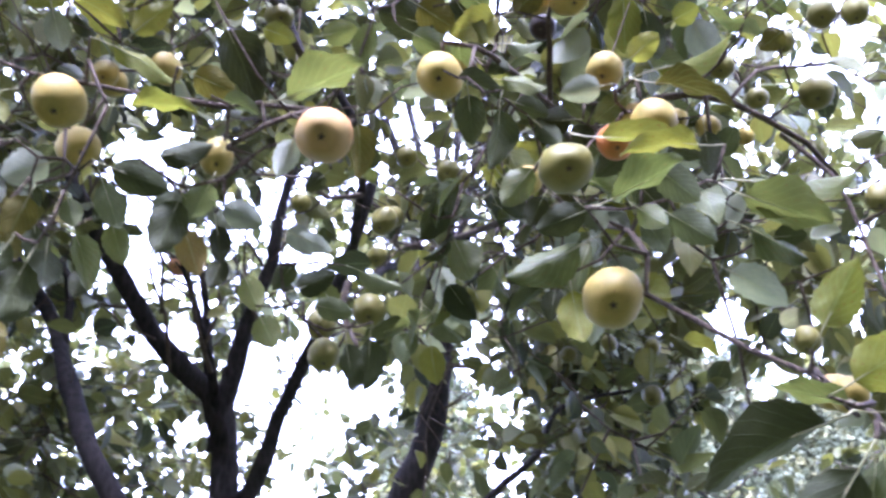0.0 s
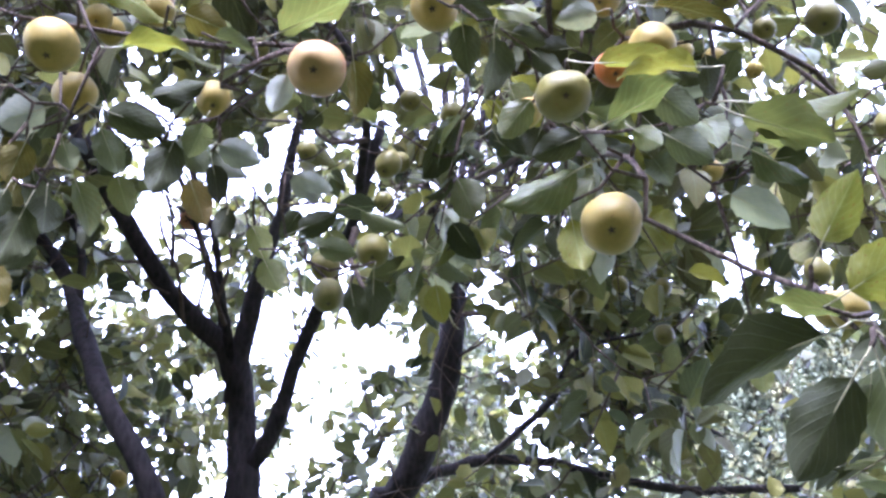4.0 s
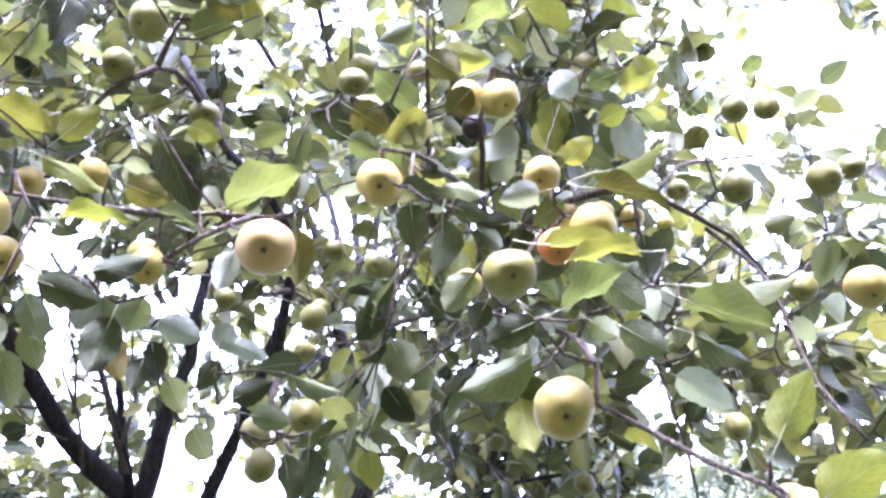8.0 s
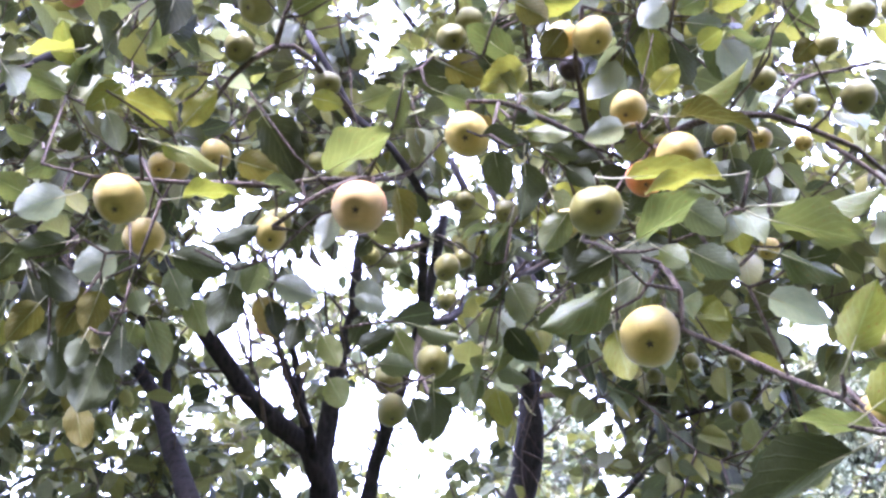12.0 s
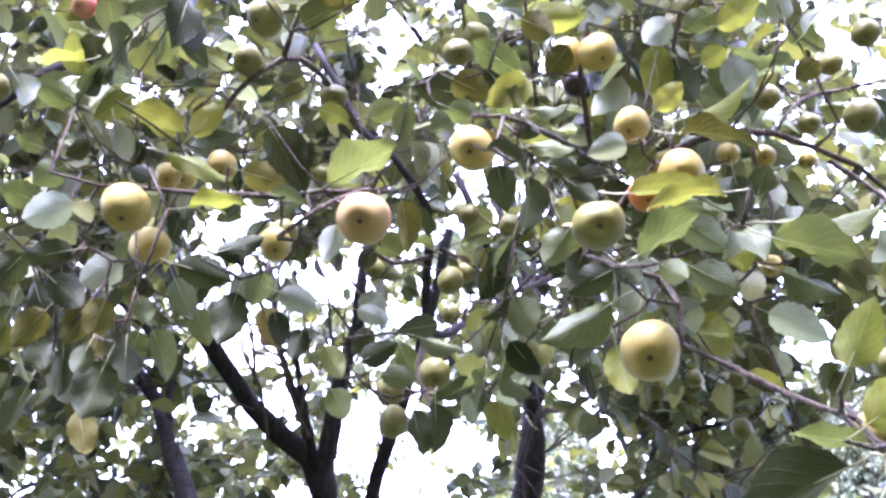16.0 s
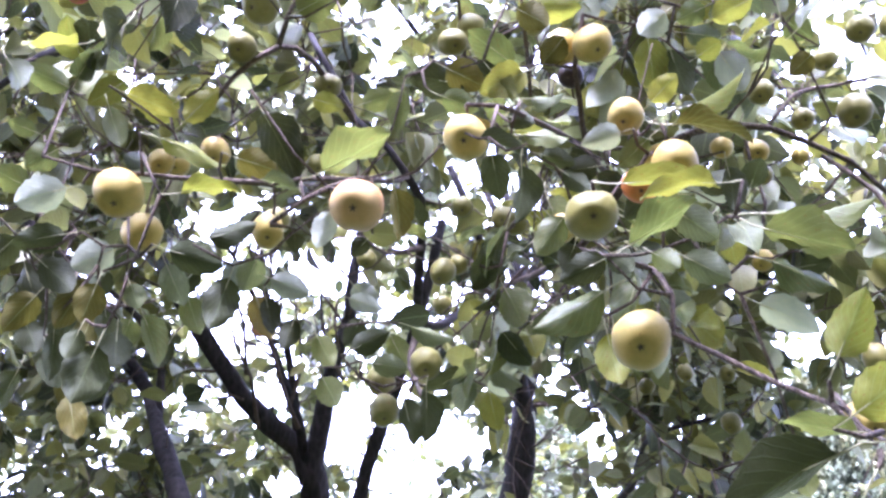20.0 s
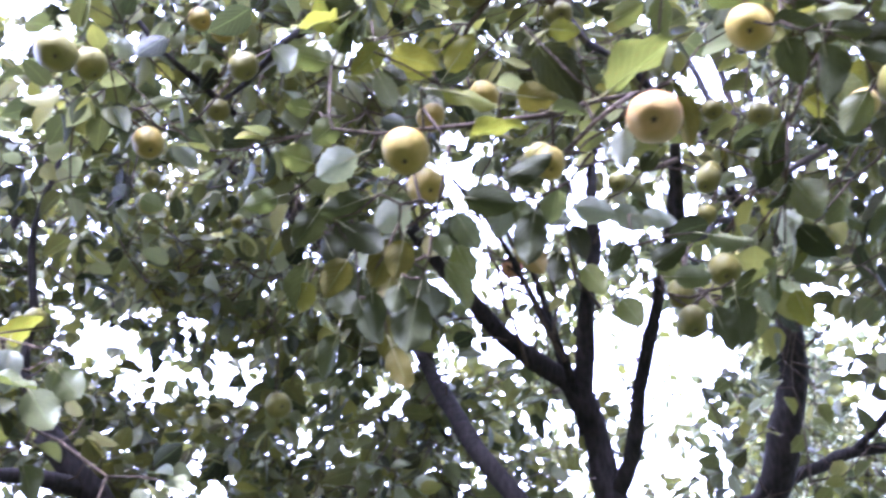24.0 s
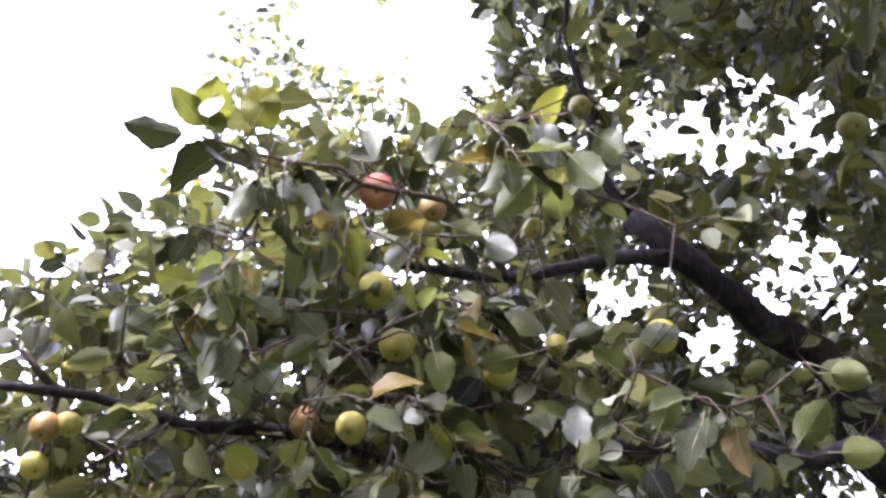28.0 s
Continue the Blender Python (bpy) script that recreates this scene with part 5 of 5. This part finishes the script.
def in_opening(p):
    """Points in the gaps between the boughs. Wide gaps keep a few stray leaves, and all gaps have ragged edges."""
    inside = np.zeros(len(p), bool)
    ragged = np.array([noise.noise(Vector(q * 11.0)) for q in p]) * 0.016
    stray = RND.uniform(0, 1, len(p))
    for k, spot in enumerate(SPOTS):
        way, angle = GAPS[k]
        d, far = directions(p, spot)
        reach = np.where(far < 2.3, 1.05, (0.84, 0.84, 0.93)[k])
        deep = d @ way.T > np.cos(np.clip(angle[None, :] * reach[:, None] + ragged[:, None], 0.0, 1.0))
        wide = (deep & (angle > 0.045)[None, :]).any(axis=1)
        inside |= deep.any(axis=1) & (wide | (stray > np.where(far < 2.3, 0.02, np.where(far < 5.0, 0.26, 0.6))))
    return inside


SHIELDS = []
for things, spare, rim, margin in ((np.array(FRUIT), 0.0, 1.2, 0.022), (np.array(BARE), 0.12, 1.0, 0.042)):
    turn = bearing(things)
    for spot, least_turn, most_turn in zip(SPOTS, (-27, -42, -90), (60, 0, -27)):
        chosen = (turn > least_turn) & (turn < most_turn)
        fruit_way, fruit_far = directions(things[chosen, :3], spot)
        SHIELDS.append((spot, spare, fruit_way, fruit_far, np.cos(np.arctan((things[chosen, 3] * rim + margin) / fruit_far))))


def before_fruit(p):
    """Points that hang close in front of an apple or a bare limb: few leaves grow there."""
    inside = np.zeros(len(p), bool)
    few = RND.uniform(0, 1, len(p))
    for spot, spare, way, away, rim_cos in SHIELDS:
        for k in range(0, len(p), 4000):
            d, far = directions(p[k:k + 4000], spot)
            hid = (d @ way.T > rim_cos) & (far[:, None] < away + 0.02)
            inside[k:k + 4000] |= hid.any(axis=1) & (few[k:k + 4000] > spare)
    return inside


# boughs: tree, centre, half sizes, number of twigs
BOUGHS = [
    ("a", (-0.9, 3.6, 3.7), (2.9, 1.9, 2.1), 1850),
    ("a", (-0.6, 6.0, 3.2), (2.8, 1.1, 1.6), 560),
    ("a", (-1.9, 3.3, 2.2), (1.3, 1.2, 0.9), 380),
    ("a", (-1.9, 3.5, 3.0), (1.6, 1.3, 1.3), 750),
    ("b", (1.4, 3.4, 3.3), (2.1, 1.8, 1.9), 900),
    ("b", (0.1, 1.75, 2.75), (1.5, 0.75, 0.62), 470),
    ("a", (-1.2, 2.6, 3.5), (1.1, 0.9, 0.9), 280),
    # Next four: added mostly out of view, above and behind, to shade the leaves.
    ("b", (0.3, 1.0, 4.4), (2.8, 2.4, 0.9), 900),
    ("b", (0.3, -1.3, 3.5), (3.2, 1.4, 1.7), 1900),
    ("a", (-2.8, -0.7, 3.2), (1.5, 1.2, 1.3), 500),
    ("c", (-2.5, 1.15, 4.2), (1.3, 0.85, 0.4), 450),
    ("a", (-1.5, 1.3, 1.85), (0.6, 0.5, 0.42), 260),
    ("a", (-2.5, 1.35, 1.8), (0.9, 0.8, 0.55), 560),
    ("b", (1.3, 2.3, 2.0), (0.9, 0.8, 0.5), 130),
    ("b", (0.80, 3.15, 2.60), (0.36, 0.45, 0.40), 120),
    ("c", (-3.6, 3.3, 2.9), (1.9, 1.4, 1.7), 1100),
    ("c", (-2.9, 3.9, 1.75), (1.5, 1.0, 0.6), 450),
    ("a", (-1.9, 2.5, 1.55), (0.9, 0.6, 0.35), 150),
    ("c", (-3.2, 2.3, 1.6), (1.4, 0.9, 0.5), 520),
]


def crown(side, tree):
    bases = []
    for s, c, h, count in BOUGHS:
        if s != side:
            continue
        p = RND.uniform(-1, 1, (count * 4, 3))
        rr = np.linalg.norm(p, axis=1)
        p = p[(rr < 1) & (RND.uniform(0, 1, len(rr)) < 0.35 + 0.65 * rr)][:count]
        bases.append(np.array(c) + p * np.array(h))
    p = np.vstack(bases)
    d = np.linalg.norm(p - SPOT, axis=1)
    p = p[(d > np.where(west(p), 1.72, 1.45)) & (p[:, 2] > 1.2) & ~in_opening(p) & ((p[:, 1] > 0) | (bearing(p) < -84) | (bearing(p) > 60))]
    nodes = np.array(NODES[side])
    pos, rad = nodes[:, :3], nodes[:, 3]
    order = np.argsort([np.min(np.sum((pos - q) ** 2, axis=1)) for q in p])
    known = np.empty((len(pos) + len(p) * 3 + len(HANGERS), 3))
    known[:len(pos)] = pos
    n = len(pos)
    verts, faces = [], []
    heads, spurs = [], []

    def join(q, reach, thick):
        nonlocal n
        gap = np.sum((known[:n] - q) ** 2, axis=1)
        k = int(np.argmin(gap))
        far = math.sqrt(gap[k])
        if far > reach:
            return None
        if far > 0.02:
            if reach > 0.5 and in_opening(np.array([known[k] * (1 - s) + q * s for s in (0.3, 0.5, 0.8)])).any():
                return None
            if reach > 0.5 and far > 0.1 and math.dist(q, SPOT) < 2.8 and before_fruit(np.array([known[k] * (1 - s) + q * s for s in (0.25, 0.5, 0.75, 1.0)])).any():
                return None
            mid = (known[k] + q) / 2 + RND.normal(0, 0.06, 3) * far - np.array((0, 0, 0.10 * far))
            line, r = smooth_line([known[k], mid, q], [thick * 1.5, thick * 1.2, thick], 0.12)
            tube(line, r, 4, verts, faces)
            known[n] = mid
            n += 1
        known[n] = q
        n += 1
        return unit(q - known[k])

    for q in p[order]:
        way = join(q, 0.75, 0.0022)
        if way is None:
            continue
        way = unit(way + np.array((0, 0, 0.15)) + RND.normal(0, 0.45, 3))
        length = RND.uniform(0.10, 0.26)
        tip = q + way * length - np.array((0, 0, 0.03))
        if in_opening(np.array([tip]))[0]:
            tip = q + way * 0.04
        line, r = smooth_line([q, q + way * length * 0.5, tip], [0.0021, 0.0017, 0.0012], 0.08)
        tube(line, r, 4, verts, faces)
        heads.append((*q, *tip))
        if math.dist(q, SPOT) < 3.6:
            for _ in range(int(RND.integers(4))):
                spur = unit(way * 0.3 + RND.normal(0, 1, 3))
                spurs.append((*q, *(q + spur * 0.04), *(q + spur * RND.uniform(0.07, 0.2) + RND.normal(0, 0.02, 3))))
    spurs = np.array(spurs)
    if len(spurs):
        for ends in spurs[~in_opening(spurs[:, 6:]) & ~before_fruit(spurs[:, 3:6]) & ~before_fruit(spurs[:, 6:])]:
            line, r = smooth_line([ends[:3], ends[3:6], ends[6:]], [0.0019, 0.0015, 0.0012], 0.08)
            tube(line, r, 4, verts, faces)
    for q in HANGERS:
        if side != "c" and (q[0] < -0.8) == (side == "a"):
            join(q, 0.45, 0.0018)
    part("brushwood", mesh_of("brushwood", verts, faces, [TWIG]), tree, "fine dark twigs")["kind"] = "stuff"

    heads = np.array(heads)
    per = 10 if side == "b" else 12
    a, b = np.repeat(heads[:, :3], per, 0), np.repeat(heads[:, 3:], per, 0)
    t = np.tile(np.linspace(0.05, 1.0, per), len(heads))[:, None] + RND.normal(0, 0.05, (len(a), 1))
    foot = a + (b - a) * t
    axis = b - a
    axis /= np.linalg.norm(axis, axis=1)[:, None]
    out = RND.normal(0, 1, (len(a), 3))
    out -= axis * np.sum(out * axis, 1)[:, None]
    out /= np.linalg.norm(out, axis=1)[:, None]
    way = out + axis * 0.5 + np.array((0, 0, -0.35))
    way /= np.linalg.norm(way, axis=1)[:, None]
    foot = foot + way * RND.uniform(0.015, 0.035, (len(a), 1))
    size = RND.uniform(0.055, 0.098, len(a)) * np.where(west(foot), 0.85, 0.97)
    centre = foot + way * size[:, None] * 0.5
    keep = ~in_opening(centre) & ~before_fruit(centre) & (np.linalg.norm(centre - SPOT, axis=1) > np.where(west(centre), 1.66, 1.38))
    foot, way, size = foot[keep], way[keep], size[keep]
    up = np.array((0, 0, 1.0)) + RND.normal(0, 0.75, foot.shape)
    up -= way * np.sum(up * way, 1)[:, None]
    up /= np.linalg.norm(up, axis=1)[:, None]
    away = np.linalg.norm(foot - SPOT, axis=1)
    turn = bearing(foot)
    away[(turn < -78) | (turn > 42) | (foot[:, 1] < 0.3) | (foot[:, 2] > 1.6 + 1.1 * away)] = 99.0
    nearest = np.argsort(away)[:170] if side != "c" else []
    side_way = np.cross(way, up)
    for k in nearest:
        # tree_a gets more dark leaves: its deep shade is put into the mix.
        mix = ("green", "dark", "sage", "dark", "pale", "green", "dark", "yellow", "green", "dark", "sage", "brown") if side == "a" else ("yellow", "green", "green", "dark", "pale", "green", "dark", "yellow", "green", "dark", "sage", "yellow")
        tone = mix[int(RND.integers(12))]
        x, y, z = side_way[k] * size[k], way[k] * size[k], up[k] * size[k]
        leafed(tree, tone, Matrix(((x[0], y[0], z[0], foot[k][0]), (x[1], y[1], z[1], foot[k][1]), (x[2], y[2], z[2], foot[k][2]), (0, 0, 0, 1))))
    rest = np.ones(len(foot), bool)
    rest[nearest] = False
    distant = np.linalg.norm(foot - SPOT, axis=1) > 3.1
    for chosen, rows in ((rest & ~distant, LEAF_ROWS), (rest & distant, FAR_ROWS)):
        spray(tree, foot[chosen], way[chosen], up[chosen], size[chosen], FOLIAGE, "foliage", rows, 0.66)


LEAF_ROWS = ((0.0, 0.0), (0.12, 0.34), (0.34, 0.5), (0.58, 0.45), (0.81, 0.26), (1.0, 0.0))
FAR_ROWS = ((0.0, 0.0), (0.24, 0.47), (0.66, 0.43), (1.0, 0.0))
SMALL_ROWS = ((0.0, 0.0), (0.4, 0.5), (1.0, 0.0))


def spray(tree, foot, way, up, size, mat, name, rows, wide):
    """All the leaves of a crown as one mesh: folded blades, three points across."""
    side = np.cross(way, up)
    n = len(foot)
    fold, bend = RND.uniform(0.1, 0.7, n), RND.uniform(-0.3, 0.8, n)
    local, uvs = [], []
    for v, w in rows:
        for s in ((0.0,) if w == 0 else (-1.0, 0.0, 1.0)):
            local.append((s * w * wide, v))
            uvs.append((0.5 + 0.5 * s, v))
    count = len(local)
    verts = np.empty((n, count, 3))
    for k, (x, v) in enumerate(local):
        zz = abs(x) * fold - bend * v * v * 0.45
        verts[:, k] = foot + size[:, None] * (side * x + way * v + up * zz[:, None])
    shape = [(0, 1, 2), (0, 2, 3), (count - 4, count - 1, count - 3), (count - 3, count - 1, count - 2)]
    for k in range(1, count - 4, 3):
        shape += [(k, k + 3, k + 4, k + 1), (k + 1, k + 4, k + 5, k + 2)]
    faces = [tuple(i + o for i in f) for o in range(0, n * count, count) for f in shape]
    ob = part(name, mesh_of(name, verts.reshape(-1, 3), faces, [mat], np.tile(np.array(uvs), (n, 1))), tree, "dense green leaves, some yellowing")
    ob["kind"] = "stuff"


crown("a", tree_a)
crown("b", tree_b)
crown("c", tree_c)


# ---- weeping birches beyond the orchard ----
def birch(x, y, height, spread, strands):
    tree = tagged(new("birch_tree"), "tall weeping birch with pale hanging foliage", "birch tree", "birches behind the orchard")
    tree.location = (x, y, 0)
    verts, faces = [], []
    line, rad = smooth_line([(0, 0, -0.1), (0.2, 0, height * 0.3), (-0.1, 0.1, height * 0.65), (0.1, 0, height)], [0.22, 0.17, 0.10, 0.02], 0.6)
    tube(line, rad, 10, verts, faces, 0.1)
    part("trunk", mesh_of("birch_trunk", verts, faces, [BIRCH_BARK]), tree, "white birch bark trunk")
    lv, lf, foot = [], [], []
    for k in range(strands):
        top = height * RND.uniform(0.25, 1.0)
        a, reach = RND.uniform(0, 6.28), spread * RND.uniform(0.15, 1.0) * (1.15 - 0.75 * top / height)
        start = np.array((0.0, 0.0, top * 0.9))
        end = np.array((math.cos(a) * reach, math.sin(a) * reach, top))
        drop = RND.uniform(1.0, 3.2)
        low = end + np.array((math.cos(a) * 0.3, math.sin(a) * 0.3, -min(drop, top - 0.5)))
        if k % 3 == 0:
            line, rad = smooth_line([start, (start + end) / 2 + np.array((0, 0, 0.4)), end, low], [0.03, 0.012, 0.006, 0.003], 0.7)
            tube(line, rad, 4, lv, lf)
        m = int(70 + drop * 64)
        t = RND.uniform(0, 1, (m, 1))
        foot.append(end + (low - end) * t + RND.normal(0, 0.12, (m, 3)))
    part("branchwork", mesh_of("birch_limbs", lv, lf, [TWIG]), tree)["kind"] = "stuff"
    foot = np.vstack(foot)
    way = RND.normal(0, 0.5, foot.shape) + np.array((0, 0, -1.0))
    way /= np.linalg.norm(way, axis=1)[:, None]
    up = RND.normal(0, 1, foot.shape)
    up -= way * np.sum(up * way, 1)[:, None]
    up /= np.linalg.norm(up, axis=1)[:, None]
    spray(tree, foot, way, up, RND.uniform(0.09, 0.17, len(foot)), BIRCH_LEAF, "foliage", SMALL_ROWS, 0.85)


birch(2.6, 24.0, 10.0, 2.2, 330)
birch(9.4, 23.0, 10.5, 3.2, 720)
birch(14.0, 25.0, 11.0, 3.6, 700)
